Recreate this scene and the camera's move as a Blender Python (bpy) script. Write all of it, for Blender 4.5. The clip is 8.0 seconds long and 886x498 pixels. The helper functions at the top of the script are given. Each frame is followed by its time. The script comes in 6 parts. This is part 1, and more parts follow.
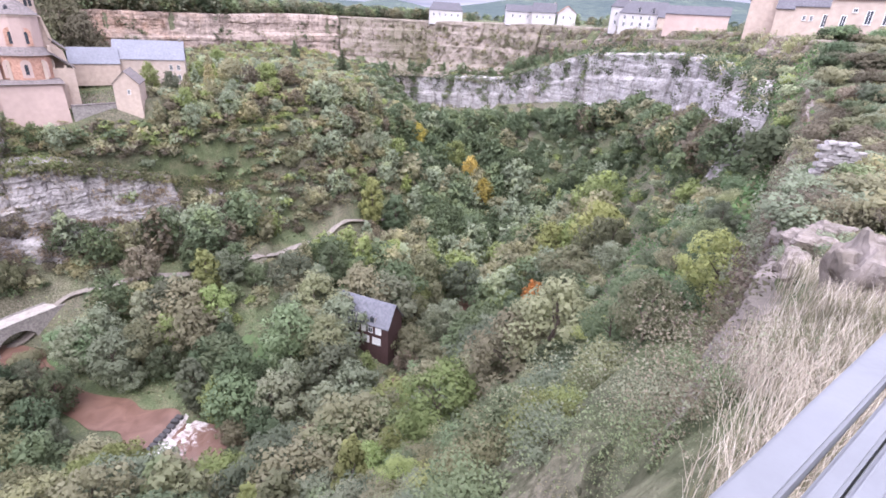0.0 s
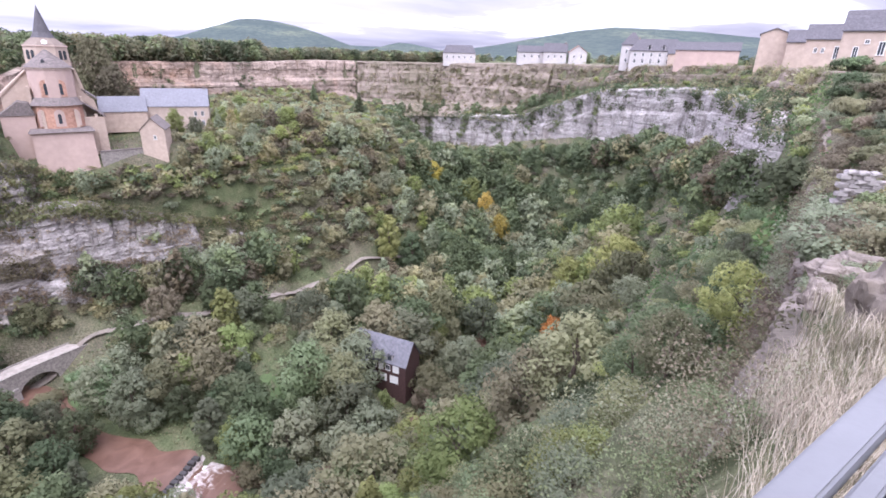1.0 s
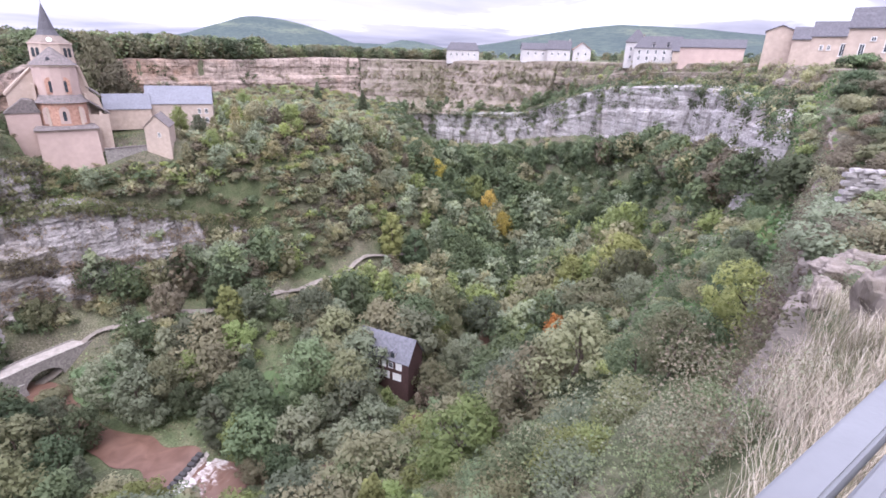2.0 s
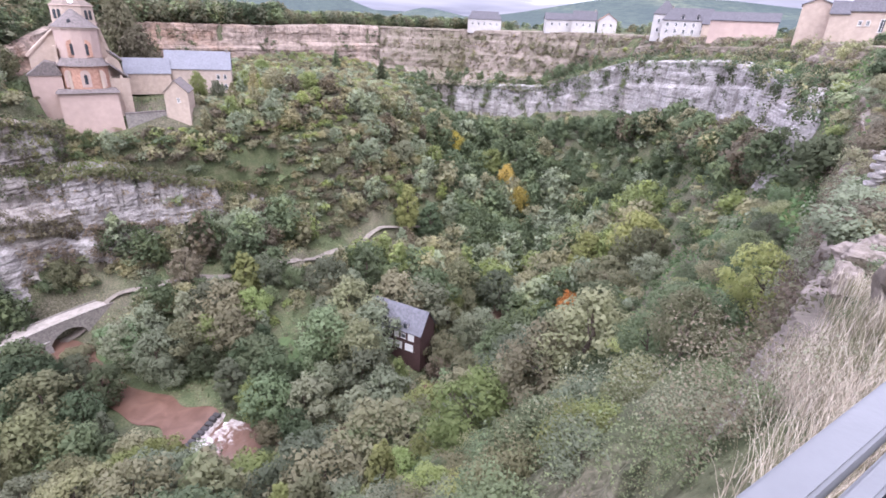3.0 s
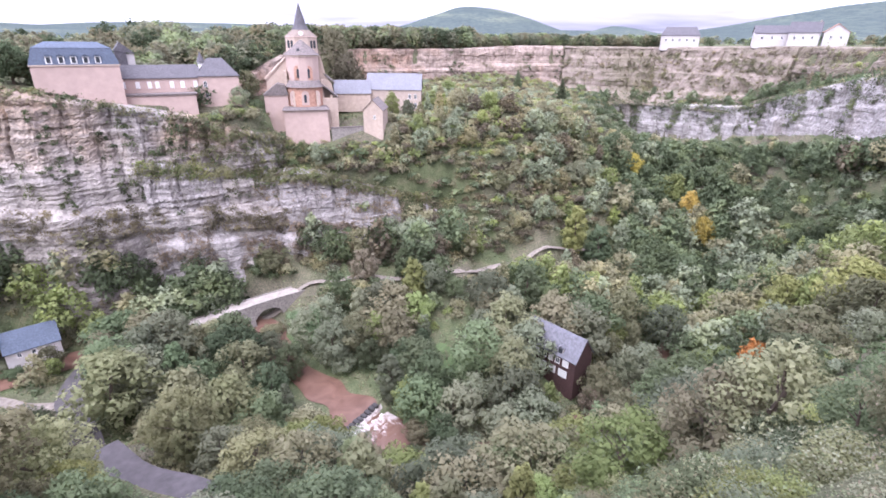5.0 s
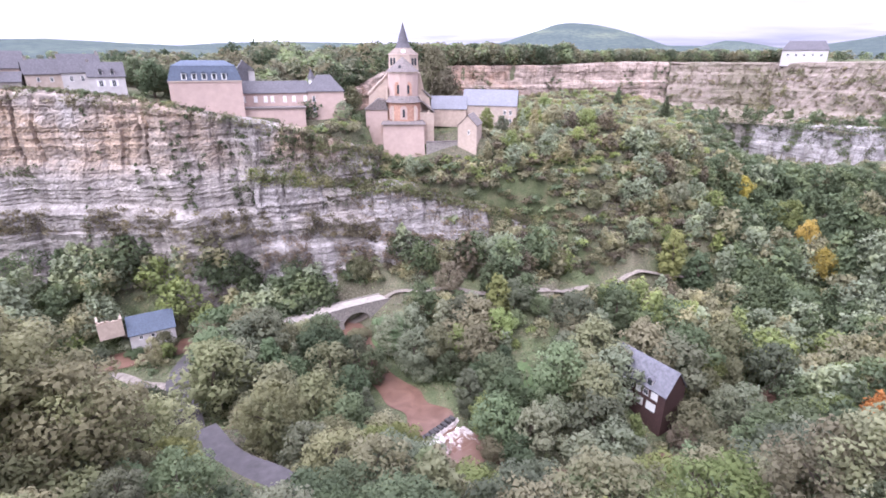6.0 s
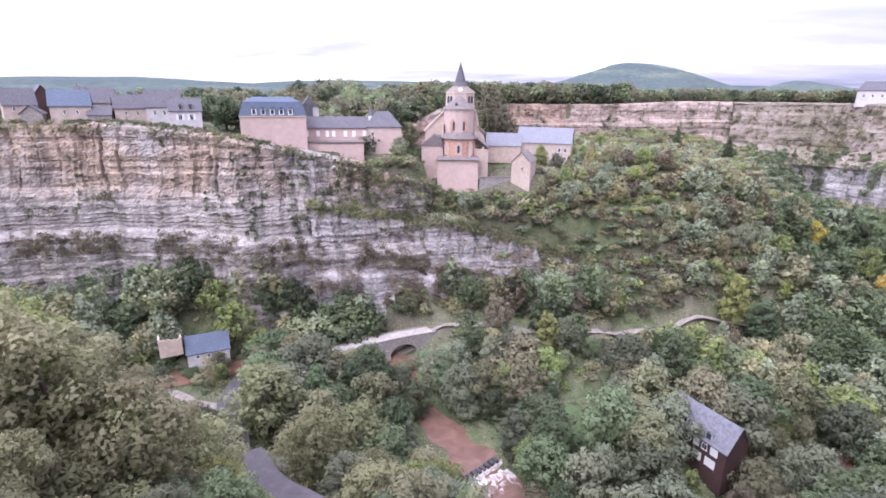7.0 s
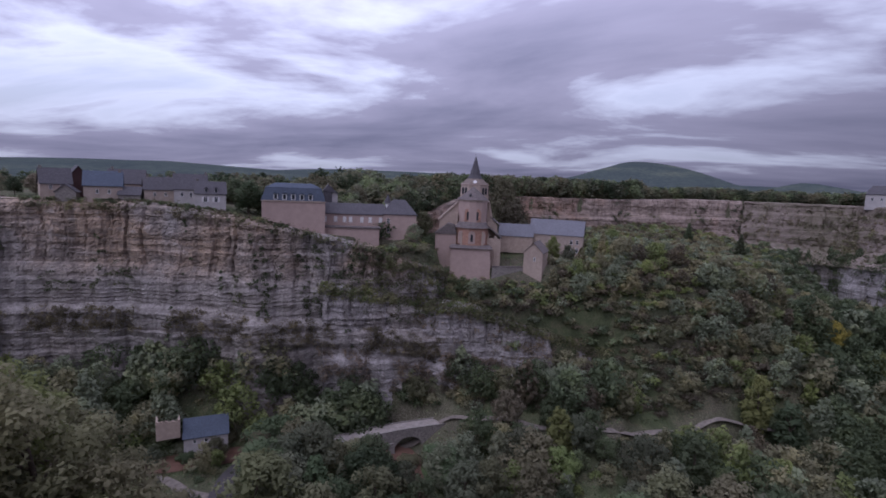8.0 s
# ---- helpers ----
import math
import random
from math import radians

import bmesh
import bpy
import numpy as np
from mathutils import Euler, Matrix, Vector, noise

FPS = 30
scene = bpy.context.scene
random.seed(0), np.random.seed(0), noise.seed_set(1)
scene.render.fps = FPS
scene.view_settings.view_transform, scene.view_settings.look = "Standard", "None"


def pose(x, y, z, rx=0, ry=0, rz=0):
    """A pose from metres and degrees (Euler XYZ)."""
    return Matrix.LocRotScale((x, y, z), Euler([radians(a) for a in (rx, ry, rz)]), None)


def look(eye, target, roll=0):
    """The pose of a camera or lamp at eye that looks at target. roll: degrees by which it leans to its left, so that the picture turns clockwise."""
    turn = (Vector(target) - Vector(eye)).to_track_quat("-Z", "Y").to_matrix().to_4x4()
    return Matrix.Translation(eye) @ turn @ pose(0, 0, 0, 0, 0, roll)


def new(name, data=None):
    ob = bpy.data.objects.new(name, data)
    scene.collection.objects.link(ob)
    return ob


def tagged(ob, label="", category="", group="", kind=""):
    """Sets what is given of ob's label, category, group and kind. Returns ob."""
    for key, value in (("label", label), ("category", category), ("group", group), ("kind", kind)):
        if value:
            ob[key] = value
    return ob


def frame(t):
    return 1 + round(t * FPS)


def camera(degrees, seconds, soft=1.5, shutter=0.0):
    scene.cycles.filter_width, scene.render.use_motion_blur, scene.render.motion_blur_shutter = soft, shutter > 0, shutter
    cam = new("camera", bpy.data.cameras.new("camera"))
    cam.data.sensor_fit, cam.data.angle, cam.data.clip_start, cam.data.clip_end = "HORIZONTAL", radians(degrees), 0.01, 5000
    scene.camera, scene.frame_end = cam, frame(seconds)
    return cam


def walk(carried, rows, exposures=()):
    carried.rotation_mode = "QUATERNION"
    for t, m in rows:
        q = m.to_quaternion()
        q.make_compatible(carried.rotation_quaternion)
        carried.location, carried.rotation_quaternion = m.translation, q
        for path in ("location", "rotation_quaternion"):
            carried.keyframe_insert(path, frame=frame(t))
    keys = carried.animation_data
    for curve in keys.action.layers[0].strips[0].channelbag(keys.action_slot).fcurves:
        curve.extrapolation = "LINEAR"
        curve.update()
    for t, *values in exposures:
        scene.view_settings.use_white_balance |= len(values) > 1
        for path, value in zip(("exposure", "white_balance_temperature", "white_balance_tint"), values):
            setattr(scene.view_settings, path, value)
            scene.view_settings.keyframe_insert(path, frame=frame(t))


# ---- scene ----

# ---------------------------------------------------------------- camera
cam = camera(81.94, 8.0, soft=1.7)
TURNS = [  # seconds, rx, ry, rz in degrees; the eye stays at the rail and turns
    (0.0, 65.501, -3.093, -17.004), (0.5, 68.576, -1.888, -16.05), (1.0, 69.503, -1.631, -15.582), (2.5, 68.653, -1.866, -14.694),
    (3.0, 66.16, -2.554, -13.026), (3.5, 64.262, -2.811, -8.857), (4.0, 65.333, -2.147, -4.204), (4.5, 66.837, -1.312, 0.561),
    (5.8, 68.654, -0.355, 14.459), (6.0, 69.163, -0.36, 16.225), (6.5, 70.691, -0.499, 19.724), (7.0, 72.956, -0.693, 22.246),
    (7.5, 78.91, -1.524, 24.23), (8.0, 82.672, -2.37, 23.935)]
EXPOSURES = [(0.0, 1.1, 5960, 13), (1.0, 0.86, 5960, 13), (2.5, 0.86, 5960, 13), (3.5, 1.06, 5960, 13), (4.5, 1.14, 5920, 14), (6.0, 1.14, 5880, 16), (6.5, 1.05, 5880, 16), (7.0, 0.95, 5780, 17),
             (7.5, 0.0, 5400, 18), (8.0, -1.26, 5550, 20)]
SWAY = {0.0: (-0.012, 0.033, 0.0), 0.5: (-0.004, 0.010, 0.0)}
walk(cam, [(t, pose(*SWAY.get(t, (0, 0, 0)), rx, ry, rz)) for t, rx, ry, rz in TURNS], EXPOSURES)

# ---------------------------------------------------------------- light
SUN_AZ, SUN_EL = 188.0, 54.0          # degrees from +y towards +x; a veiled evening sun


def make_world():
    w = bpy.data.worlds.new("evening_sky")
    scene.world = w
    w.use_nodes = True
    nt = w.node_tree
    nt.nodes.clear()
    out = nt.nodes.new("ShaderNodeOutputWorld")
    bg = nt.nodes.new("ShaderNodeBackground")
    bg.inputs["Strength"].default_value = 0.27
    sky = nt.nodes.new("ShaderNodeTexSky")
    sky.sky_type = "NISHITA"
    sky.sun_disc = False
    sky.sun_elevation, sky.sun_rotation = radians(SUN_EL), radians(SUN_AZ)
    sky.air_density, sky.dust_density = 1.0, 1.5
    # cloud layer: noise on a flat sheet seen from below
    tc = nt.nodes.new("ShaderNodeTexCoord")
    sep = nt.nodes.new("ShaderNodeSeparateXYZ")
    nt.links.new(tc.outputs["Generated"], sep.inputs[0])
    up = nt.nodes.new("ShaderNodeMath"); up.operation = "MAXIMUM"; up.inputs[1].default_value = 0.0
    nt.links.new(sep.outputs[2], up.inputs[0])
    add = nt.nodes.new("ShaderNodeMath"); add.operation = "ADD"; add.inputs[1].default_value = 0.12
    nt.links.new(up.outputs[0], add.inputs[0])
    comb = nt.nodes.new("ShaderNodeCombineXYZ")
    for k in (0, 1):
        dv = nt.nodes.new("ShaderNodeMath"); dv.operation = "DIVIDE"
        nt.links.new(sep.outputs[k], dv.inputs[0]); nt.links.new(add.outputs[0], dv.inputs[1])
        nt.links.new(dv.outputs[0], comb.inputs[k])
    mp = nt.nodes.new("ShaderNodeMapping")
    mp.inputs["Rotation"].default_value = (0, 0, radians(-28))
    mp.inputs["Scale"].default_value = (0.42, 0.62, 1)
    mp.inputs["Location"].default_value = (3.1, 1.7, 0)
    nt.links.new(comb.outputs[0], mp.inputs[0])
    n1 = nt.nodes.new("ShaderNodeTexNoise")
    n1.inputs["Scale"].default_value, n1.inputs["Detail"].default_value = 1.0, 7.0
    n1.inputs["Roughness"].default_value, n1.inputs["Distortion"].default_value = 0.55, 0.35
    nt.links.new(mp.outputs[0], n1.inputs["Vector"])
    cover = nt.nodes.new("ShaderNodeValToRGB")
    cover.color_ramp.elements[0].position, cover.color_ramp.elements[1].position = 0.30, 0.50
    cover.color_ramp.elements[0].color = (0.6, 0.6, 0.6, 1)
    nt.links.new(n1.outputs["Fac"], cover.inputs[0])
    thick = nt.nodes.new("ShaderNodeValToRGB")
    e = thick.color_ramp.elements
    e[0].position, e[0].color = 0.39, (14.5, 14.4, 16.0, 1)
    e[1].position, e[1].color = 0.68, (3.9, 3.8, 5.0, 1)
    m_ = e.new(0.485)
    m_.color = (6.4, 6.0, 7.4, 1)
    nt.links.new(n1.outputs["Fac"], thick.inputs[0])
    # the cloud deck is duller towards the horizon
    low = nt.nodes.new("ShaderNodeMapRange")
    for k, v in (("From Min", 0.0), ("From Max", 0.5), ("To Min", 0.29), ("To Max", 1.0)):
        low.inputs[k].default_value = v
    nt.links.new(up.outputs[0], low.inputs[0])
    dull = nt.nodes.new("ShaderNodeMixRGB")
    dull.blend_type = "MULTIPLY"
    dull.inputs[0].default_value = 1.0
    nt.links.new(low.outputs[0], dull.inputs[2])
    mix = nt.nodes.new("ShaderNodeMixRGB")
    nt.links.new(cover.outputs[0], mix.inputs[0])
    nt.links.new(sky.outputs[0], mix.inputs[1])
    nt.links.new(thick.outputs[0], mix.inputs[2])
    nt.links.new(mix.outputs[0], dull.inputs[1])
    # brighter towards the evening side
    side = nt.nodes.new("ShaderNodeMapRange")
    for k, v in (("From Min", -0.75), ("From Max", 0.55), ("To Min", 1.2), ("To Max", 0.72)):
        side.inputs[k].default_value = v
    nt.links.new(sep.outputs[0], side.inputs[0])
    west = nt.nodes.new("ShaderNodeMixRGB")
    west.blend_type = "MULTIPLY"
    west.inputs[0].default_value = 1.0
    nt.links.new(dull.outputs[0], west.inputs[1])
    nt.links.new(side.outputs[0], west.inputs[2])
    nt.links.new(west.outputs[0], bg.inputs[0])
    nt.links.new(bg.outputs[0], out.inputs[0])


make_world()
sun_data = bpy.data.lights.new("sun", "SUN")
sun_data.energy, sun_data.angle, sun_data.color = 1.5, radians(60), (1.0, 0.94, 0.88)
sun = new("sun", sun_data)
sun.matrix_world = look((0, 0, 0), (-math.sin(radians(SUN_AZ)) * math.cos(radians(SUN_EL)), -math.cos(radians(SUN_AZ)) * math.cos(radians(SUN_EL)), -math.sin(radians(SUN_EL))))


# ---------------------------------------------------------------- materials
def material(name, build, rough=0.9, spec=0.2):
    m = bpy.data.materials.new(name)
    m.use_nodes = True
    nt = m.node_tree
    b = nt.nodes["Principled BSDF"]
    b.inputs["Roughness"].default_value = rough
    b.inputs["Specular IOR Level"].default_value = spec
    build(nt, b)
    return m


def coords(nt, scale=(1, 1, 1), kind="Object", rot=(0, 0, 0)):
    tc = nt.nodes.new("ShaderNodeTexCoord")
    mp = nt.nodes.new("ShaderNodeMapping")
    mp.inputs["Scale"].default_value = scale
    mp.inputs["Rotation"].default_value = rot
    nt.links.new(tc.outputs[kind], mp.inputs[0])
    return mp.outputs[0]


def noise_of(nt, vec, scale, detail=4, rough=0.55, distort=0.0):
    n = nt.nodes.new("ShaderNodeTexNoise")
    n.inputs["Scale"].default_value, n.inputs["Detail"].default_value = scale, detail
    n.inputs["Roughness"].default_value, n.inputs["Distortion"].default_value = rough, distort
    nt.links.new(vec, n.inputs["Vector"])
    return n.outputs["Fac"]


def ramp(nt, fac, stops):
    r = nt.nodes.new("ShaderNodeValToRGB")
    els = r.color_ramp.elements
    while len(els) < len(stops):
        els.new(0.5)
    for e, (p, c) in zip(els, stops):
        e.position = p
        e.color = (*c, 1) if len(c) == 3 else c
    nt.links.new(fac, r.inputs[0])
    return r.outputs[0]


def blend(nt, fac, a, b, mode="MIX"):
    m = nt.nodes.new("ShaderNodeMixRGB")
    m.blend_type = mode
    for sock, val in ((m.inputs[0], fac), (m.inputs[1], a), (m.inputs[2], b)):
        if isinstance(val, bpy.types.NodeSocket):
            nt.links.new(val, sock)
        elif isinstance(val, (int, float)):
            sock.default_value = val
        else:
            sock.default_value = (*val, 1)
    return m.outputs[0]


def bump(nt, b, height, strength=0.4, dist=0.1):
    n = nt.nodes.new("ShaderNodeBump")
    n.inputs["Strength"].default_value, n.inputs["Distance"].default_value = strength, dist
    nt.links.new(height, n.inputs["Height"])
    nt.links.new(n.outputs[0], b.inputs["Normal"])


def grey(v):
    return (v, v, v)


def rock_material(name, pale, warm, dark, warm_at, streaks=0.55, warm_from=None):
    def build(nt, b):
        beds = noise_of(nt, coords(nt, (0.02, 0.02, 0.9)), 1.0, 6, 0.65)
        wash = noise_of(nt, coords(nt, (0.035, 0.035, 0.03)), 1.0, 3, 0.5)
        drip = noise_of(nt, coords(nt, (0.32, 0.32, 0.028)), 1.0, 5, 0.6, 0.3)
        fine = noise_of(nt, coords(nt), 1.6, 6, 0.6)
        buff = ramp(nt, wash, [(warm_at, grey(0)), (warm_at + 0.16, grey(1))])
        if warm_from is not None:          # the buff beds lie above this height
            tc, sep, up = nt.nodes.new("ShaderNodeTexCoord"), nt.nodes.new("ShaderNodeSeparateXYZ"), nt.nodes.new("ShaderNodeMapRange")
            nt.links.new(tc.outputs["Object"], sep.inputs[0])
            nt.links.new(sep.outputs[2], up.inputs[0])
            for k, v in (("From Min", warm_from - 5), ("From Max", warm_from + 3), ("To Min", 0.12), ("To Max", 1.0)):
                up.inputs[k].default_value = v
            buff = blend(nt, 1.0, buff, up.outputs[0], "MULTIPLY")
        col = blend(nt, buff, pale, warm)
        col = blend(nt, ramp(nt, beds, [(0.40, grey(1)), (0.52, grey(0))]), col, blend(nt, 0.36, col, dark))
        s = ramp(nt, drip, [(0.51, grey(0)), (0.62, grey(streaks))])
        col = blend(nt, s, col, dark)
        blotch = noise_of(nt, coords(nt, (0.17, 0.17, 0.36)), 1.0, 5, 0.62)
        col = blend(nt, ramp(nt, blotch, [(0.51, grey(0)), (0.64, grey(0.6))]), col, dark)
        col = blend(nt, ramp(nt, blotch, [(0.34, grey(0.5)), (0.46, grey(0))]), col, tuple(min(1.0, v * 1.25) for v in pale))
        col = blend(nt, ramp(nt, fine, [(0.38, grey(0.42)), (0.54, grey(0))]), col, dark)
        nt.links.new(col, b.inputs["Base Color"])
        bump(nt, b, fine, 0.6, 0.25)
    return material(name, build, 0.95, 0.1)


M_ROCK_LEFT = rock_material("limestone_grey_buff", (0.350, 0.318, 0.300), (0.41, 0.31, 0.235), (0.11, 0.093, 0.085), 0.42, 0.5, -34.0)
M_ROCK_LOW = rock_material("limestone_pale", (0.375, 0.342, 0.335), (0.33, 0.275, 0.24), (0.115, 0.10, 0.09), 0.60, 0.4)
M_ROCK_PINK = rock_material("limestone_pink", (0.36, 0.285, 0.245), (0.38, 0.25, 0.185), (0.11, 0.085, 0.07), 0.48, 0.35)
M_ROCK_RIGHT = rock_material("limestone_white", (0.37, 0.34, 0.33), (0.34, 0.285, 0.25), (0.13, 0.115, 0.105), 0.58, 0.5)


def build_ground(nt, b):
    big = noise_of(nt, coords(nt), 0.03, 4)
    mid = noise_of(nt, coords(nt), 0.22, 5)
    fine = noise_of(nt, coords(nt), 2.2, 6, 0.65)
    grass = ramp(nt, mid, [(0.36, (0.060, 0.080, 0.036)), (0.5, (0.098, 0.122, 0.056)), (0.66, (0.15, 0.152, 0.085))])
    soil = ramp(nt, fine, [(0.35, (0.09, 0.075, 0.06)), (0.65, (0.22, 0.18, 0.145))])
    col = blend(nt, ramp(nt, big, [(0.46, grey(0.15)), (0.62, grey(0.75))]), grass, soil)
    col = blend(nt, ramp(nt, fine, [(0.38, grey(0.5)), (0.58, grey(0))]), col, (0.03, 0.035, 0.018))
    nt.links.new(col, b.inputs["Base Color"])
    bump(nt, b, fine, 0.8, 0.5)


def build_far(nt, b):
    big = noise_of(nt, coords(nt, (0.004, 0.0018, 0.02)), 1.0, 5, 0.6)
    fine = noise_of(nt, coords(nt), 0.06, 5, 0.65)
    # woods and pasture greens, greyed and blued to paint in aerial haze
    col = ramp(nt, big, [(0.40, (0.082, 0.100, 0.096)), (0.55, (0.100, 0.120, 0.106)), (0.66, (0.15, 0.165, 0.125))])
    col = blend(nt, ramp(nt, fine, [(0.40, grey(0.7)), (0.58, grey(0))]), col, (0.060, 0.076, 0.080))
    nt.links.new(col, b.inputs["Base Color"])
    bump(nt, b, fine, 1.0, 8.0)


M_FAR = material("hazed_woods_and_pasture", build_far, 1.0, 0.0)
M_GROUND = material("scrub_ground", build_ground, 1.0, 0.05)


def leaf_material(name, a, b_, c, through_=0.48):
    m = bpy.data.materials.new(name)
    m.use_nodes = True
    nt = m.node_tree
    b = nt.nodes["Principled BSDF"]
    b.inputs["Roughness"].default_value, b.inputs["Specular IOR Level"].default_value = 0.8, 0.12
    geo = nt.nodes.new("ShaderNodeNewGeometry")
    oi = nt.nodes.new("ShaderNodeObjectInfo")
    col = ramp(nt, geo.outputs["Random Per Island"], [(0.0, a), (0.55, b_), (1.0, c)])
    clump = noise_of(nt, coords(nt), 0.35, 3)
    col = blend(nt, ramp(nt, clump, [(0.35, grey(0.55)), (0.65, grey(0))]), col, a)
    stand = noise_of(nt, coords(nt), 0.11, 2)
    col = blend(nt, 1.0, col, ramp(nt, stand, [(0.34, grey(0.78)), (0.5, grey(1.0)), (0.66, (1.34, 1.30, 1.15))]), "MULTIPLY")
    hsv = nt.nodes.new("ShaderNodeHueSaturation")
    mh = nt.nodes.new("ShaderNodeMapRange")
    mh.inputs["To Min"].default_value, mh.inputs["To Max"].default_value = 0.472, 0.520
    mv = nt.nodes.new("ShaderNodeMapRange")
    mv.inputs["To Min"].default_value, mv.inputs["To Max"].default_value = 0.76, 1.60
    w2 = nt.nodes.new("ShaderNodeTexWhiteNoise")
    w2.noise_dimensions = "1D"
    nt.links.new(oi.outputs["Random"], mh.inputs[0])
    nt.links.new(oi.outputs["Random"], w2.inputs["W"])
    nt.links.new(w2.outputs["Value"], mv.inputs[0])
    nt.links.new(mh.outputs[0], hsv.inputs["Hue"])
    nt.links.new(mv.outputs[0], hsv.inputs["Value"])
    hsv.inputs["Saturation"].default_value = 1.0
    nt.links.new(col, hsv.inputs["Color"])
    nt.links.new(hsv.outputs[0], b.inputs["Base Color"])
    tr = nt.nodes.new("ShaderNodeBsdfTranslucent")
    nt.links.new(hsv.outputs[0], tr.inputs[0])
    mx = nt.nodes.new("ShaderNodeMixShader")
    mx.inputs[0].default_value = through_
    nt.links.new(b.outputs[0], mx.inputs[1])
    nt.links.new(tr.outputs[0], mx.inputs[2])
    nt.links.new(mx.outputs[0], nt.nodes["Material Output"].inputs[0])
    return m


LEAF = {
    "green": leaf_material("leaves_green", (0.126, 0.156, 0.086), (0.153, 0.189, 0.104), (0.183, 0.220, 0.124)),
    "dark": leaf_material("leaves_dark_green", (0.084, 0.104, 0.060), (0.104, 0.127, 0.073), (0.128, 0.151, 0.089)),
    "olive": leaf_material("leaves_olive", (0.173, 0.168, 0.102), (0.202, 0.197, 0.118), (0.239, 0.228, 0.140)),
    "grey": leaf_material("leaves_grey_green", (0.153, 0.165, 0.110), (0.184, 0.198, 0.132), (0.219, 0.231, 0.158)),
    "lime": leaf_material("leaves_yellow_green", (0.187, 0.210, 0.084), (0.222, 0.247, 0.101), (0.258, 0.277, 0.117)),
    "yellow": leaf_material("leaves_yellow", (0.285, 0.245, 0.062), (0.420, 0.365, 0.092), (0.500, 0.440, 0.135)),
    "orange": leaf_material("leaves_orange", (0.220, 0.088, 0.032), (0.389, 0.177, 0.058), (0.476, 0.256, 0.098)),
    "pale": leaf_material("leaves_pale_olive", (0.202, 0.200, 0.108), (0.248, 0.245, 0.134), (0.293, 0.286, 0.165)),
    "brown": leaf_material("leaves_brown", (0.150, 0.126, 0.090), (0.188, 0.160, 0.116), (0.234, 0.202, 0.150)),
    "grass": leaf_material("meadow_grass", (0.083, 0.122, 0.052), (0.108, 0.156, 0.067), (0.143, 0.186, 0.091), 0.3),
    "straw": leaf_material("dry_straw", (0.29, 0.25, 0.185), (0.45, 0.40, 0.315), (0.60, 0.545, 0.45), 0.15),
}


def plain(name, c, rough=0.8, spread=0.15, scale=3.0, spec=0.25, metal=0.0, rel=0.2):
    def build(nt, b):
        f1 = noise_of(nt, coords(nt), scale, 6, 0.6)
        f2 = noise_of(nt, coords(nt), scale * 0.12, 3)
        lo = tuple(v * (1 - spread * 1.6) for v in c)
        hi = tuple(min(1, v * (1 + spread)) for v in c)
        col = ramp(nt, f1, [(0.3, lo), (0.7, hi)])
        col = blend(nt, ramp(nt, f2, [(0.4, grey(0.35)), (0.65, grey(0))]), col, tuple(v * 0.72 for v in c))
        nt.links.new(col, b.inputs["Base Color"])
        b.inputs["Metallic"].default_value = metal
        bump(nt, b, f1, rel, 0.05)
    return material(name, build, rough, spec)


M_BARK = plain("bark", (0.13, 0.10, 0.08), 0.95, 0.3, 6)
M_STONE = plain("buff_stone", (0.45, 0.355, 0.295), 0.9, 0.10, 0.8)
M_STONE_PINK = plain("pink_sandstone", (0.45, 0.335, 0.295), 0.9, 0.06, 0.6)
M_STONE_RED = plain("red_sandstone", (0.43, 0.25, 0.185), 0.9, 0.25, 1.3)
M_STONE_GREY = plain("grey_stone", (0.27, 0.24, 0.22), 0.9, 0.3, 1.6)
M_PLASTER = plain("pale_plaster", (0.47, 0.435, 0.425), 0.9, 0.08, 0.8)
M_PLASTER_BUFF = plain("buff_plaster", (0.42, 0.34, 0.29), 0.9, 0.12, 0.8)
M_STONE_CAP = plain("weathered_stone_cap", (0.22, 0.175, 0.147), 0.9, 0.2, 1.4)
M_SLATE = plain("grey_slate", (0.105, 0.097, 0.107), 0.78, 0.25, 2.2, 0.22)
M_SLATE_BLUE = plain("blue_slate", (0.085, 0.102, 0.140), 0.72, 0.2, 2.0, 0.25)
M_SLATE_PALE = plain("pale_slate", (0.185, 0.183, 0.210), 0.7, 0.15, 1.5, 0.3)
M_LAUZE = plain("stone_slab_roof", (0.165, 0.138, 0.132), 0.85, 0.3, 1.5)
M_TILE_RED = plain("rust_tile", (0.30, 0.16, 0.12), 0.8, 0.25, 2.5)
M_GLASS = plain("dark_window_glass", (0.045, 0.05, 0.06), 0.12, 0.2, 1.0, 0.6, 0.0, 0.0)
M_FRAME_WHITE = plain("white_paint", (0.70, 0.68, 0.67), 0.6, 0.05, 2.0)
M_WOOD_DARK = plain("dark_timber", (0.068, 0.037, 0.035), 0.8, 0.2, 3.0)
M_TRACK = plain("pale_track", (0.36, 0.315, 0.285), 0.95, 0.2, 0.8)
M_ASPHALT = plain("worn_asphalt", (0.088, 0.078, 0.081), 0.9, 0.2, 0.6)
M_RAIL = plain("pale_grey_coping", (0.165, 0.165, 0.176), 0.65, 0.16, 3.0, 0.35)


def build_river(nt, b):
    f = noise_of(nt, coords(nt), 0.25, 4, 0.5, 0.6)
    nt.links.new(ramp(nt, f, [(0.35, (0.105, 0.056, 0.040)), (0.7, (0.165, 0.095, 0.071))]), b.inputs["Base Color"])
    bump(nt, b, noise_of(nt, coords(nt), 1.8, 4), 0.15, 0.05)


M_RIVER = material("muddy_water", build_river, 0.4, 0.25)


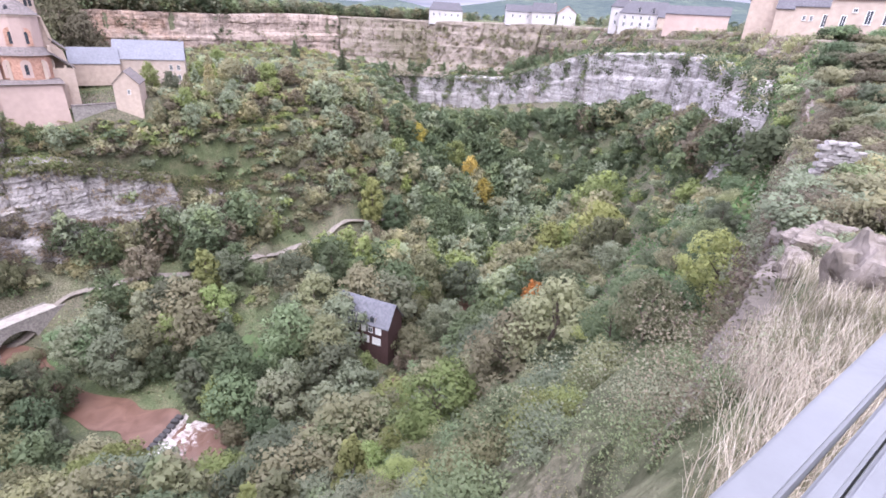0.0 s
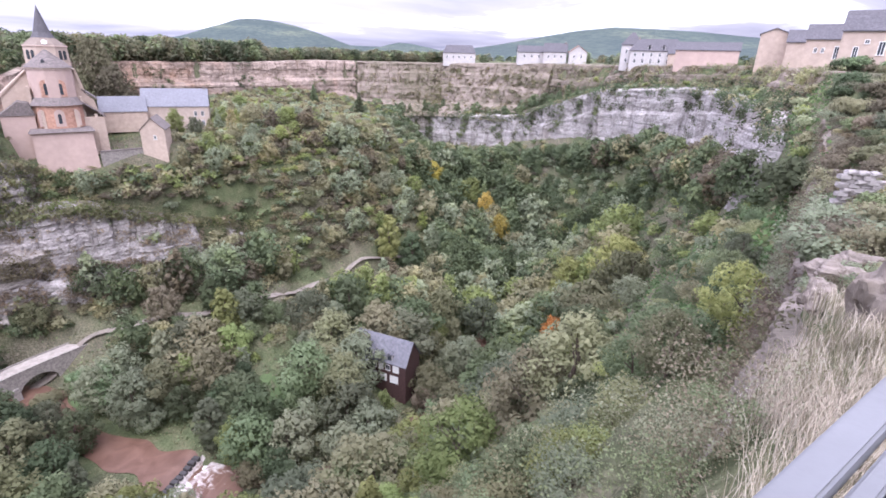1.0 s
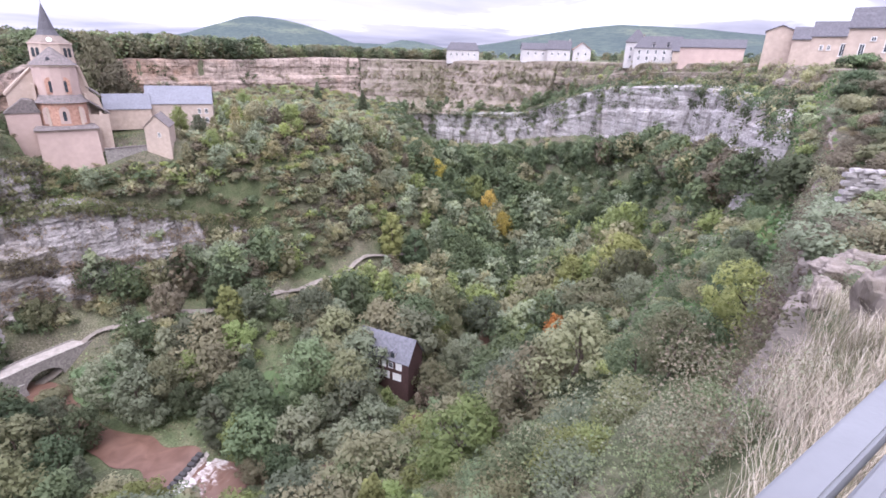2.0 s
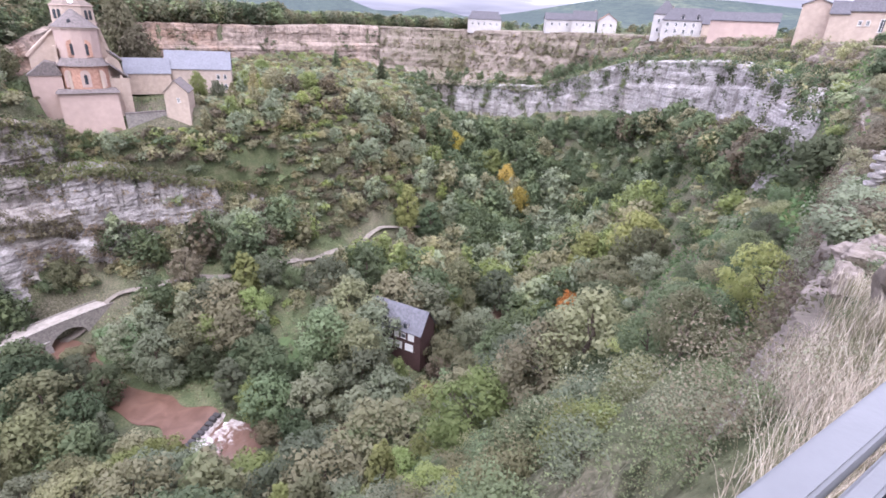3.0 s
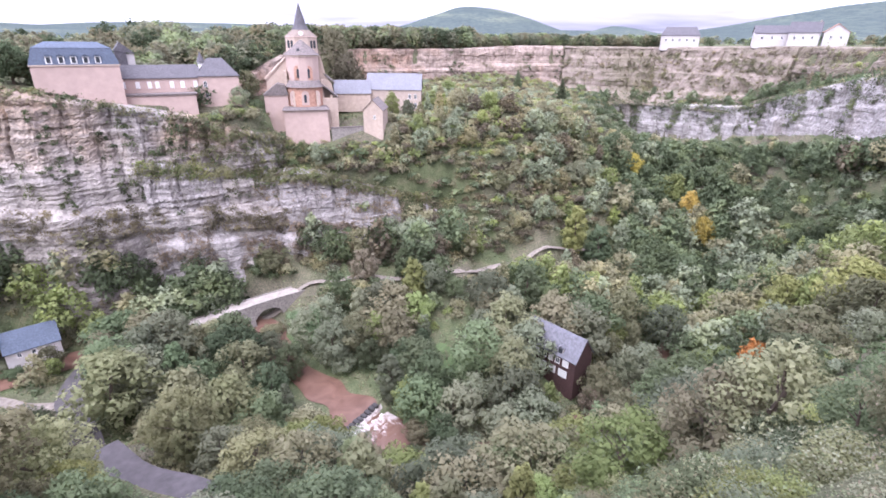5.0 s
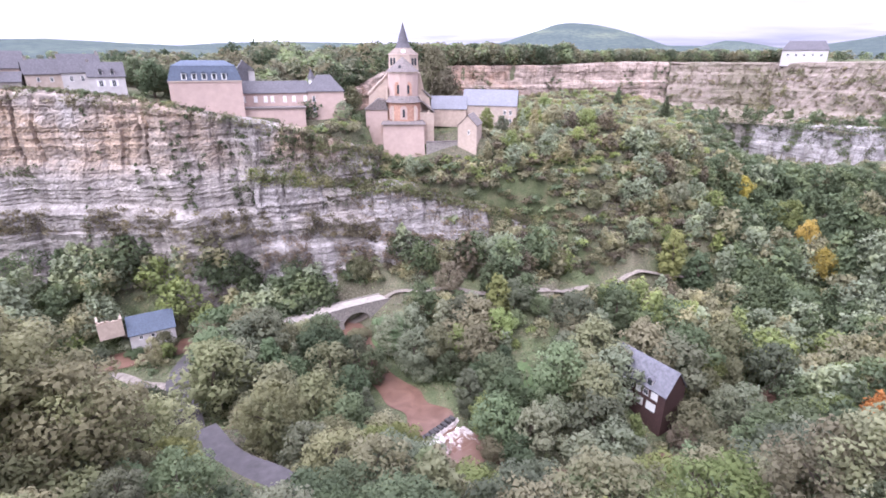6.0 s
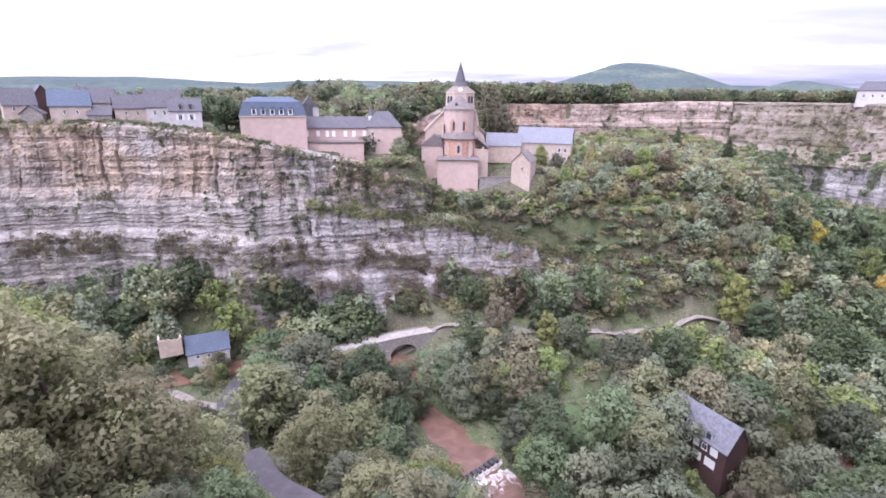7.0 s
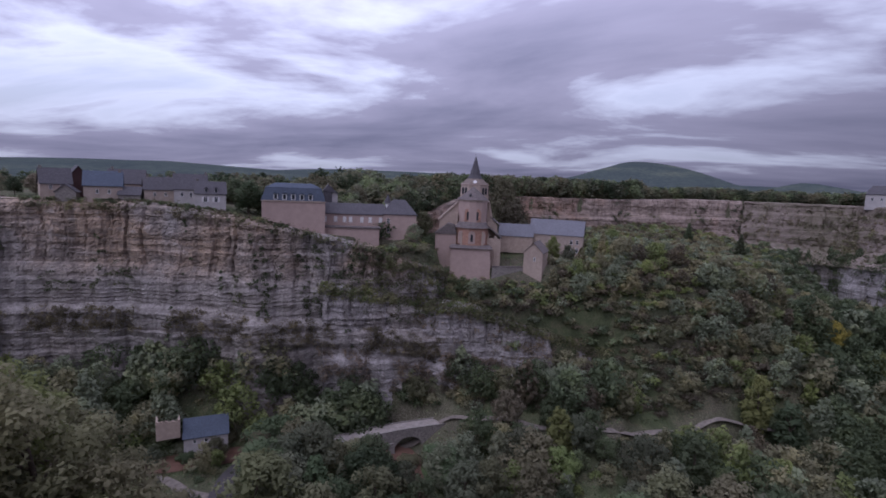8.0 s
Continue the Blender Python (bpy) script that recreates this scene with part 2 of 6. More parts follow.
M_FOAM = plain("white_foam", (0.78, 0.72, 0.70), 0.6, 0.1, 2.0)


# ---------------------------------------------------------------- the lie of the land
# gorge rim, walked anticlockwise from the near side: x, y, z of the rim, drop of the cliff below it, how far that cliff steps out
RIM = np.array([
    (-230, -75, -8, 10, 8, 0, .5), (-130, -46, -5, 8, 6, 0, .5), (-60, -20, -3, 6, 5, 0, .5), (-14, -4, -1.9, 9, 4, 0, .5), (0, 0.2, -1.65, 11, 3.2, 0, .45),
    (6, 3.6, -2.8, 10, 3, 0, .45), (12, 8.5, -5.2, 8, 4, 1, 0), (21, 15.5, -7.5, 9, 4, 1, 0), (40, 30, -9.5, 8, 4, 1, 0), (62, 47, -9.5, 8, 4, 1, 0),
    (84, 66, -6, 12, 5, 0, .4), (103, 82, -0.5, 19, 8, 0, .45),
    (140, 129, 0.0, 25, 13, 0, .34), (156, 162, 0.3, 26, 15, 0, .32), (153, 222, -1.0, 32, 20, 0, .36), (147, 284, -1.2, 44, 34, 0, .64),
    (97, 347, -3.0, 51, 34, 0, .62), (40, 356, -3.4, 51, 34, .1, .60), (10, 350, -3.6, 21, 5, 1, 0), (-29, 334, -5.8, 19, 5, 1, 0),
    (-79, 300, -6.0, 18, 5, 1, 0), (-104, 262, -7.0, 16, 4, 1, 0), (-106, 215, -16, 8, 4, 1, 0), (-98, 174, -23, 16, 3, 1, 0), (-114.5, 153.5, -20.6, 48, 3, 1, 0),
    (-131, 137.5, -16, 54, 3, 1, 0), (-152, 130, -12.5, 57, 3, 1, 0), (-171, 122, -11, 58, 3, 1, 0), (-189, 111, -11.2, 58, 3, 1, 0),
    (-206, 96, -11, 58, 3, 1, 0), (-216, 68, -11, 58, 3, 1, 0), (-270, 40, -11, 56, 3, 1, 0)])
RIVER = np.array([(-250, -15, -89), (-180, 20, -90), (-150, 62, -90.5), (-140, 98, -91), (-104, 138, -92), (-78, 148, -92.5), (-60, 125, -93), (-33.5, 107, -93.4), (-29, 103.2, -95.2),
                  (-12, 95, -96), (18, 102, -96.5), (50, 132, -97), (78, 176, -97.5), (88, 196, -97)])
BENCH = np.array([(-103, 179), (-87, 188), (-71, 194.5), (-53, 200), (-36, 208), (-5, 226), (32, 252), (58, 294), (48, 328), (-10, 336), (-60, 300), (-92, 260), (-99, 210)])


def near_line(x, y, pts, closed=False):
    """Distance to a polyline, and the columns after x, y, blended along it; and the side (positive: left of its direction)."""
    best = np.full(x.shape, 1e9)
    side = np.ones(x.shape)
    cols = [np.zeros(x.shape) for _ in range(pts.shape[1] - 2)]
    n = len(pts)
    for i in range(n if closed else n - 1):
        a, b = pts[i], pts[(i + 1) % n]
        ex, ey = b[0] - a[0], b[1] - a[1]
        u = np.clip(((x - a[0]) * ex + (y - a[1]) * ey) / (ex * ex + ey * ey), 0, 1)
        d = np.hypot(x - a[0] - u * ex, y - a[1] - u * ey)
        m = d < best
        best = np.where(m, d, best)
        side = np.where(m, np.sign(ex * (y - a[1]) - ey * (x - a[0]) + 1e-9), side)
        for k in range(len(cols)):
            cols[k] = np.where(m, a[2 + k] + u * (b[2 + k] - a[2 + k]), cols[k])
    return best, side, cols


def inside(x, y, poly):
    res = np.zeros(x.shape, bool)
    n = len(poly)
    for i in range(n):
        (x1, y1), (x2, y2) = poly[i][:2], poly[(i + 1) % n][:2]
        res ^= ((y1 > y) != (y2 > y)) & (x < (x2 - x1) * (y - y1) / (y2 - y1 + 1e-12) + x1)
    return res


def waves(x, y, seed, scale):
    """Cheap smooth relief, about -1 to 1."""
    r = np.random.RandomState(seed)
    out = np.zeros(np.shape(x))
    for k in range(7):
        a, f, p = r.uniform(0, 6.28), r.uniform(0.6, 1.9) / scale, r.uniform(0, 6.28)
        out = out + np.sin((x * np.cos(a) + y * np.sin(a)) * f * 6.28 + p) / 3.5
    return out


HILLS = [(-195, 2262, 112, 170, 350), (10, 2270, 82, 160, 350), (180, 2290, 40, 150, 350), (480, 2300, 62, 130, 400), (880, 1350, 88, 400, 380), (1500, 1000, 60, 500, 500), (-1250, 850, 36, 420, 500),
         (-600, 1700, 32, 420, 500), (250, 3300, 60, 1500, 500), (-1600, 2600, 70, 900, 600)]


def ground_z(x, y):
    x, y = np.asarray(x, float), np.asarray(y, float)
    d, side, (zr, drop, out, edge, share) = near_line(x, y, RIM)
    inn = side > 0
    dv, _, (zv,) = near_line(x, y, RIVER)
    foot = zr - drop
    dd = np.maximum(d - out, 0)
    t = dd / (dd + np.maximum(dv - 5, 0) + 1e-6)
    h = zv + 0.6 + (foot - zv) * (1 - t) ** 1.45
    h = h + waves(x, y, 3, 45) * 1.6 * np.clip(dv / 30 - 0.3, 0, 1) * np.clip(dd / 12, 0, 1)
    q = d / np.maximum(out, 0.1)
    bank = np.where(q < 0.78, share * q / 0.78, share + (1 - share) * np.clip((q - 0.78) / 0.22, 0, 1))
    bank = np.where(out > 9, (0.8 * np.clip(d / 4.5, 0, 1) + 0.2 * np.clip((d - 4.5) / np.maximum(0.78 * out - 4.5, 0.1), 0, 1)) * share + (1 - share) * np.clip((q - 0.78) / 0.07, 0, 1), bank)
    bank = np.where((out < 3.6) & (edge < 0.5), np.interp(d, (0, 0.9, 1.7, 3.0), (0, 0.12, 0.8, 1)), bank)
    ledge = zr - drop * (edge * np.clip(d / 0.7, 0, 1) + (1 - edge) * np.clip(bank, 0, 1))
    h = np.where(d < out, np.minimum(ledge, zr), h)
    h = h + 13 * np.exp(-(((x + 68) / 26) ** 2 + ((y - 24) / 22) ** 2)) * np.clip(dd / 20, 0, 1)
    # the shelf on which the church stands
    db, _, _ = near_line(x, y, np.column_stack([BENCH, np.zeros(len(BENCH))]), True)
    inb = inside(x, y, BENCH)
    zb = np.interp(y, (170, 192, 240, 335), (-33, -36, -29.5, -22)) + waves(x, y, 8, 60) * 0.8
    zb = np.where(x > 0, zb - 0.10 * x, zb)
    fall = np.where(db < 12, db * 0.95, 11.4 + (db - 12) * np.interp(x, (-34, -12, 20), (7.0, 2.2, 1.0)))
    bench = np.where(inb, zb, zb - fall)
    dk = np.hypot(x + 97, y - 180)
    bench = np.maximum(bench, -20.0 - np.where(dk < 14.5, 0.5 * dk, 7.25 + (dk - 14.5) * 12.0))
    h = np.where(inn, np.maximum(h, np.minimum(bench, np.maximum(h, zr))), h)
    # plateau outside
    far = np.hypot(x, y)
    home = np.where((x > 2) & (y < 112), np.clip(-0.8 - zr, 0, 20) * np.clip(d / 22, 0, 1), 0)
    flat = zr + home + np.clip(d / 60, 0, 1) * (1.2 + waves(x, y, 5, 160) * 1.4) * np.clip(1.5 - d / 900, 0.2, 1)
    for hx, hy, hh, sx, sy in HILLS:
        flat = flat + hh * np.exp(-(((x - hx) / sx) ** 2 + ((y - hy) / sy) ** 2)) * np.clip((far - 420) / 300, 0, 1)
    return np.where(inn, h, flat)


# ---- land end
def mesh_of(name, verts, faces, mat, smooth=False, normals=None):
    """A mesh from arrays of places and of quads or triangles."""
    verts, faces = np.asarray(verts, np.float32), np.asarray(faces, np.int32)
    me = bpy.data.meshes.new(name)
    k = faces.shape[1]
    me.vertices.add(len(verts)); me.vertices.foreach_set("co", verts.ravel())
    me.loops.add(faces.size); me.loops.foreach_set("vertex_index", faces.ravel())
    me.polygons.add(len(faces)); me.polygons.foreach_set("loop_start", np.arange(len(faces), dtype=np.int32) * k)
    me.polygons.foreach_set("loop_total", np.full(len(faces), k, np.int32))
    me.polygons.foreach_set("use_smooth", np.full(len(faces), smooth or normals is not None, bool))
    me.materials.append(mat)
    me.update(calc_edges=True)
    if normals is not None:
        me.normals_split_custom_set_from_vertices(np.asarray(normals, np.float32).tolist())
    return me


def grid_faces(nu, nv):
    i, j = np.meshgrid(np.arange(nu - 1), np.arange(nv - 1), indexing="ij")
    a = (i * nv + j).ravel()
    return np.column_stack([a, a + nv, a + nv + 1, a + 1])


def part(name, bm, mat, parent, label=""):
    me = bpy.data.meshes.new(name)
    bm.to_mesh(me)
    bm.free()
    me.materials.append(mat)
    ob = new(name, me)
    ob.parent = parent
    return tagged(ob, label) if label else ob


def thing(name, label, category, x=0, y=0, z=0, yaw=0, group=""):
    ob = new(name)
    ob.empty_display_size = 0.3
    ob.matrix_world = pose(x, y, z, 0, 0, yaw)
    return tagged(ob, label, category, group)


def add_box(bm, x0, x1, y0, y1, z0, z1, taper=0.0):
    t = taper
    vs = [bm.verts.new(p) for p in ((x0, y0, z0), (x1, y0, z0), (x1, y1, z0), (x0, y1, z0),
                                    (x0 + t, y0 + t, z1), (x1 - t, y0 + t, z1), (x1 - t, y1 - t, z1), (x0 + t, y1 - t, z1))]
    for f in ((0, 3, 2, 1), (4, 5, 6, 7), (0, 1, 5, 4), (1, 2, 6, 5), (2, 3, 7, 6), (3, 0, 4, 7)):
        bm.faces.new([vs[i] for i in f])
    return vs


def box(x0, x1, y0, y1, z0, z1, taper=0.0):
    bm = bmesh.new()
    add_box(bm, x0, x1, y0, y1, z0, z1, taper)
    return bm


def prism(section, y0, y1):
    """A solid from a section in x, z drawn out along y."""
    bm = bmesh.new()
    a = [bm.verts.new((x, y0, z)) for x, z in section]
    b = [bm.verts.new((x, y1, z)) for x, z in section]
    bm.faces.new(a)
    bm.faces.new(b[::-1])
    for i in range(len(a)):
        j = (i + 1) % len(a)
        bm.faces.new([a[j], a[i], b[i], b[j]])
    bmesh.ops.recalc_face_normals(bm, faces=bm.faces)
    return bm


def turned(bm, deg, z=0):
    bmesh.ops.rotate(bm, verts=bm.verts, cent=(0, 0, z), matrix=Matrix.Rotation(radians(deg), 3, "Z"))
    return bm


# ---------------------------------------------------------------- ground
def spaced(lo, a, b, hi, coarse, fine, end, n):
    """Places along one axis: fine between a and b, coarse out to lo and hi, then wider and wider to the horizon."""
    core = np.concatenate([np.arange(lo, a, coarse), np.arange(a, b, fine), np.arange(b, hi + coarse, coarse)])
    return np.concatenate([(lo - np.geomspace(coarse, end, n))[::-1], core, hi + coarse + np.geomspace(coarse, end, n)])


gx = spaced(-240, -4, 64, 200, 2.0, 0.8, 4200, 42)
gy = spaced(-20, -6, 50, 380, 2.0, 0.8, 4200, 42)
GX, GY = np.meshgrid(gx, gy, indexing="ij")
GZ = ground_z(GX, GY)
ground = new("ground", mesh_of("ground", np.column_stack([GX.ravel(), GY.ravel(), GZ.ravel()]), grid_faces(len(gx), len(gy)), M_GROUND, True))
# land past 620 m takes the colours with distance haze mixed in
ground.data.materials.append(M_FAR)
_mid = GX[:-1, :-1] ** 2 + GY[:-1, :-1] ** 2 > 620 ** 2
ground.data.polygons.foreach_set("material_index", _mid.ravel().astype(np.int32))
tagged(ground, "scrub-covered gorge floor, slopes and farmland plateau", "ground", kind="structure")


# ---------------------------------------------------------------- cliffs
def cliff(name, label, line, profile, mat, seed, step=0.55, rough=1.0, inward=1, joints=0.36, taper=0.0):
    """A rock face swept along line (x, y, z of the top, z of the foot). profile: pairs of (share of the drop, share of the way out, metres out)."""
    r = np.random.RandomState(seed)
    line = np.array(line, float)
    seg = np.hypot(*np.diff(line[:, :2], axis=0).T)
    s = np.concatenate([[0], np.cumsum(seg)])
    nu = int(s[-1] / step) + 2
    u = np.linspace(0, s[-1], nu)
    px, py, zt, zf = (np.interp(u, s, line[:, k]) for k in range(4))
    k = max(3, int(4 / step))
    ker = np.ones(k) / k
    px, py = (np.convolve(np.pad(a, k, mode="edge"), ker, "same")[k:-k] for a in (px, py))
    tx, ty = np.gradient(px), np.gradient(py)
    ln = np.hypot(tx, ty) + 1e-9
    nx, ny = -ty / ln * inward, tx / ln * inward
    height = float(np.max(zt - zf))
    nv = int(height / step * 1.15) + 2
    v = np.linspace(0, 1, nv)
    U, V = np.meshgrid(u, v, indexing="ij")
    Z = zt[:, None] + (zf - zt)[:, None] * V
    prof = np.array(profile, float)
    out = np.interp(V, prof[:, 0], prof[:, 1])
    # beds: each bed stands out or back by its own amount, cut by upright joints
    zz = Z + 0.30 * np.sin(U / 37 + seed) + 0.05 * np.sin(U / 7.1)
    for thick, amp in ((4.6, 0.75), (1.7, 0.38), (0.7, 0.18)):
        idx = np.floor(zz / thick).astype(int)
        tab = r.uniform(-1, 1, 4001)
        blk = np.floor(U / (thick * 2.3) + tab[(idx * 7) % 4001] * 3).astype(int)
        out = out + rough * amp * (0.55 * tab[idx % 4001] + 0.45 * tab[(idx * 131 + blk * 17) % 4001])
    # upright joints cut the upper bed into blocks
    tab = r.uniform(-1, 1, 4001)
    wob = U + 0.8 * np.sin(Z / 3.1 + U / 9)
    for w, a in ((6.5, 0.65), (2.6, 0.32)):
        col = np.floor(wob / w + 0.3 * tab[(np.floor(wob / w * 0.5)).astype(int) % 4001]).astype(int)
        gap = np.abs(wob / w - np.round(wob / w)) < 0.05
        out = out + rough * a * (tab[(col * 29 + 7) % 4001] - 0.9 * gap) * np.clip((joints - V) * 12, 0, 1)
    butt = np.zeros_like(U)
    for w, a in ((31, 2.0), (13, 1.2), (5.3, 0.6)):
        ph = r.uniform(0, 6.28)
        butt += a * (np.abs(np.sin(U / w * 3.14 + ph + 0.4 * np.sin(Z / 17))) - 0.6)
    out = out + rough * butt * np.clip(V * 6 + 0.2, 0, 1)
    out = out + rough * r.uniform(-0.14, 0.14, U.shape)
    top = np.clip(V * 50, 0, 1)
    out = out * top + (-1.5) * (1 - top)
    if taper:
        ends = np.clip(np.minimum(U, s[-1] - U) / taper, 0, 1)
        out = out * ends - 4.0 * (1 - ends)
    X = px[:, None] + nx[:, None] * out
    Y = py[:, None] + ny[:, None] * out
    Z = Z + rough * 0.07 * np.sin(U / 2.3 + Z)
    ob = new(name, mesh_of(name, np.column_stack([X.ravel(), Y.ravel(), Z.ravel()]), grid_faces(nu, nv), mat))
    tagged(ob, label, "cliff", kind="structure")
    return X, Y, Z, V, U


M_ROCK_SCRUB = rock_material("scrubby_rock", (0.235, 0.19, 0.165), (0.185, 0.155, 0.12), (0.10, 0.09, 0.06), 0.44, 0.45)
M_ROCK_NEAR = rock_material("weathered_near_rock", (0.235, 0.197, 0.175), (0.21, 0.155, 0.115), (0.085, 0.073, 0.058), 0.5, 0.4)
WALL = [(0, 2.0), (0.28, 2.6), (0.31, 3.8), (0.46, 4.2), (0.49, 7.2), (0.58, 7.4), (0.61, 6.4), (0.78, 6.6), (0.82, 8.0), (1, 9.0)]


def rim_line(first, last, out_share, z_from, z_to):
    """A line along part of the rim, set in from it by a share of the step-out, with heights of its top and foot."""
    rows = []
    for k in range(first, last + 1):
        a, b = RIM[max(k - 1, 0)], RIM[min(k + 1, len(RIM) - 1)]
        ex, ey = b[0] - a[0], b[1] - a[1]
        n = math.hypot(ex, ey)
        o = RIM[k][4] * out_share
        rows.append((RIM[k][0] - ey / n * o, RIM[k][1] + ex / n * o, z_from(RIM[k]), z_to(RIM[k])))
    return rows


FACES = {}
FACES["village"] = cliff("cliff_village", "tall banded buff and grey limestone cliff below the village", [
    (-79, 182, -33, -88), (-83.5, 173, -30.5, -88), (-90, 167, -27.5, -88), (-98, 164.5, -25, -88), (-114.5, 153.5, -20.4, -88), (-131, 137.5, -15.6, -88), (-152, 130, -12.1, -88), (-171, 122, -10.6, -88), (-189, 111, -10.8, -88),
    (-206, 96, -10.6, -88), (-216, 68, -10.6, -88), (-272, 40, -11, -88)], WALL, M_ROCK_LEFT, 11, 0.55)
FACES["church"] = cliff("cliff_church", "pale grey limestone band below the church terrace", [
    (-4, 214, -66, -86), (-20, 204, -61, -88), (-36, 197, -56, -88), (-49, 190, -52, -89), (-66, 183, -46, -89), (-81, 175, -44, -89), (-98, 164, -40, -89), (-114, 150, -37, -89)],
    [(0, 3), (0.3, 5), (0.5, 5.6), (0.54, 8), (0.75, 8.4), (1, 13)], M_ROCK_LOW, 23, 0.5)
FACES["rear"] = cliff("cliff_rear", "pinkish layered limestone rim behind the church", rim_line(17, 23, 0.0, lambda p: p[2] + 0.4, lambda p: p[2] - 26),
    [(0, 1.0), (0.4, 2.5), (0.45, 4), (0.8, 5), (1, 9)], M_ROCK_PINK, 37, 0.6)
FACES["slope"] = cliff("cliff_slope", "stepped brown rocky slope under the far rim", rim_line(15, 17, 0.0, lambda p: p[2] + 0.3, lambda p: p[2] - 31 if p[4] > 20 else p[2] - 5),
    [(0, 1.5), (0.18, 3.5), (0.22, 5.0), (0.42, 7.0), (0.46, 8.6), (0.74, 11.5), (0.80, 15), (1, 29)], M_ROCK_SCRUB, 39, 0.7, 0.8, joints=0.5, taper=1.0)
FACES["bank"] = cliff("cliff_bank", "broken brown rock and scrub under the rim houses", rim_line(11, 15, 0.0, lambda p: p[2] + 0.3, lambda p: p[2] - p[3] * p[6] - 1),
    [(0, 0.8), (0.3, 2.0), (0.35, 3.2), (0.65, 4.2), (0.7, 5.4), (1, 6.4)], M_ROCK_SCRUB, 43, 0.6, 0.8, taper=1.5)
FACES["right"] = cliff("cliff_right", "white limestone cliff below the houses on the rim", rim_line(10, 17, 0.78, lambda p: p[2] - p[3] * p[6] + (1.0 if p[3] > 15 else -2.5), lambda p: p[2] - p[3] - 22 if p[3] > 25 else p[2] - p[3] - 8),
    [(0, 2.6), (0.22, 3.0), (0.25, 3.9), (0.5, 4.2), (0.55, 5.0), (1, 6.5)], M_ROCK_RIGHT, 51, 0.55, 0.62, joints=0.9, taper=4)
FACES["near"] = cliff("cliff_near", "weathered buff rock edge beside the viewpoint", rim_line(5, 11, 0.0, lambda p: p[2] - 0.6, lambda p: p[2] - p[3] - 5),
    [(0, 0.3), (0.3, 0.8), (0.5, 1.3), (0.7, 1.5), (1, 5)], M_ROCK_NEAR, 63, 0.3, 0.3, taper=4)


# ---------------------------------------------------------------- plants
def leaf_cloud(r, lobes, count, size, soft=None):
    """Small leaf faces on the shells of lobes (x, y, z, radius, squash). Returns places and triangles."""
    lob = np.array(lobes)
    w = lob[:, 3] ** 2
    pick = r.choice(len(lob), count, p=w / w.sum())
    d = r.normal(size=(count, 3))
    d[:, 2] += 0.35
    d /= np.linalg.norm(d, axis=1)[:, None]
    c = lob[pick]
    shell = r.uniform(size=count)
    rad = c[:, 3] * np.where(shell < 0.78, 0.78 + 0.40 * (shell / 0.78) ** 1.3, 0.3 + 0.5 * r.uniform(size=count))
    p = c[:, :3] + d * rad[:, None] * np.column_stack([np.ones(count), np.ones(count), c[:, 4]])
    n = d + r.normal(size=(count, 3)) * 0.5 + np.array([0, 0, 0.35])
    n /= np.linalg.norm(n, axis=1)[:, None]
    a = np.cross(n, r.normal(size=(count, 3)))
    a /= np.linalg.norm(a, axis=1)[:, None] + 1e-9
    b = np.cross(n, a)
    s = size * r.uniform(0.6, 1.35, count)[:, None]
    k = r.uniform(0.55, 1.0, count)[:, None]
    q = np.stack([p - a * s * 0.5, p + a * s * 0.5, p + b * s * k * 0.9 + n * s * 0.1], 1)
    if soft is None:
        return q.reshape(-1, 3), np.arange(count * 3).reshape(-1, 3)
    # shading follows the rounded crown, not each leaf
    g = p - np.array(soft)
    g /= np.linalg.norm(g, axis=1)[:, None] + 1e-9
    m = 0.75 * d + 0.45 * g + 0.15 * n + np.array([0, 0, 0.2])
    m /= np.linalg.norm(m, axis=1)[:, None]
    return q.reshape(-1, 3), np.arange(count * 3).reshape(-1, 3), np.repeat(m, 3, 0)


def tube(points, radii, sides=6):
    """A tapered limb through points. Returns places and quads."""
    vs = []
    pts = np.array(points, float)
    for i, (p, rad) in enumerate(zip(pts, radii)):
        d = pts[min(i + 1, len(pts) - 1)] - pts[max(i - 1, 0)]
        d /= np.linalg.norm(d) + 1e-9
        a = np.cross(d, (0.31, 0.87, 0.2)); a /= np.linalg.norm(a)
        b = np.cross(d, a)
        for k in range(sides):
            t = 6.2832 * k / sides
            vs.append(p + rad * (a * math.cos(t) + b * math.sin(t)))
    fs = [(i * sides + k, i * sides + (k + 1) % sides, (i + 1) * sides + (k + 1) % sides, (i + 1) * sides + k) for i in range(len(pts) - 1) for k in range(sides)]
    return np.array(vs), np.array(fs)


def join(pieces):
    vs, fs, n = [], [], 0
    for v, f in pieces:
        vs.append(v); fs.append(np.asarray(f) + n); n += len(v)
    return np.concatenate(vs), np.concatenate(fs)


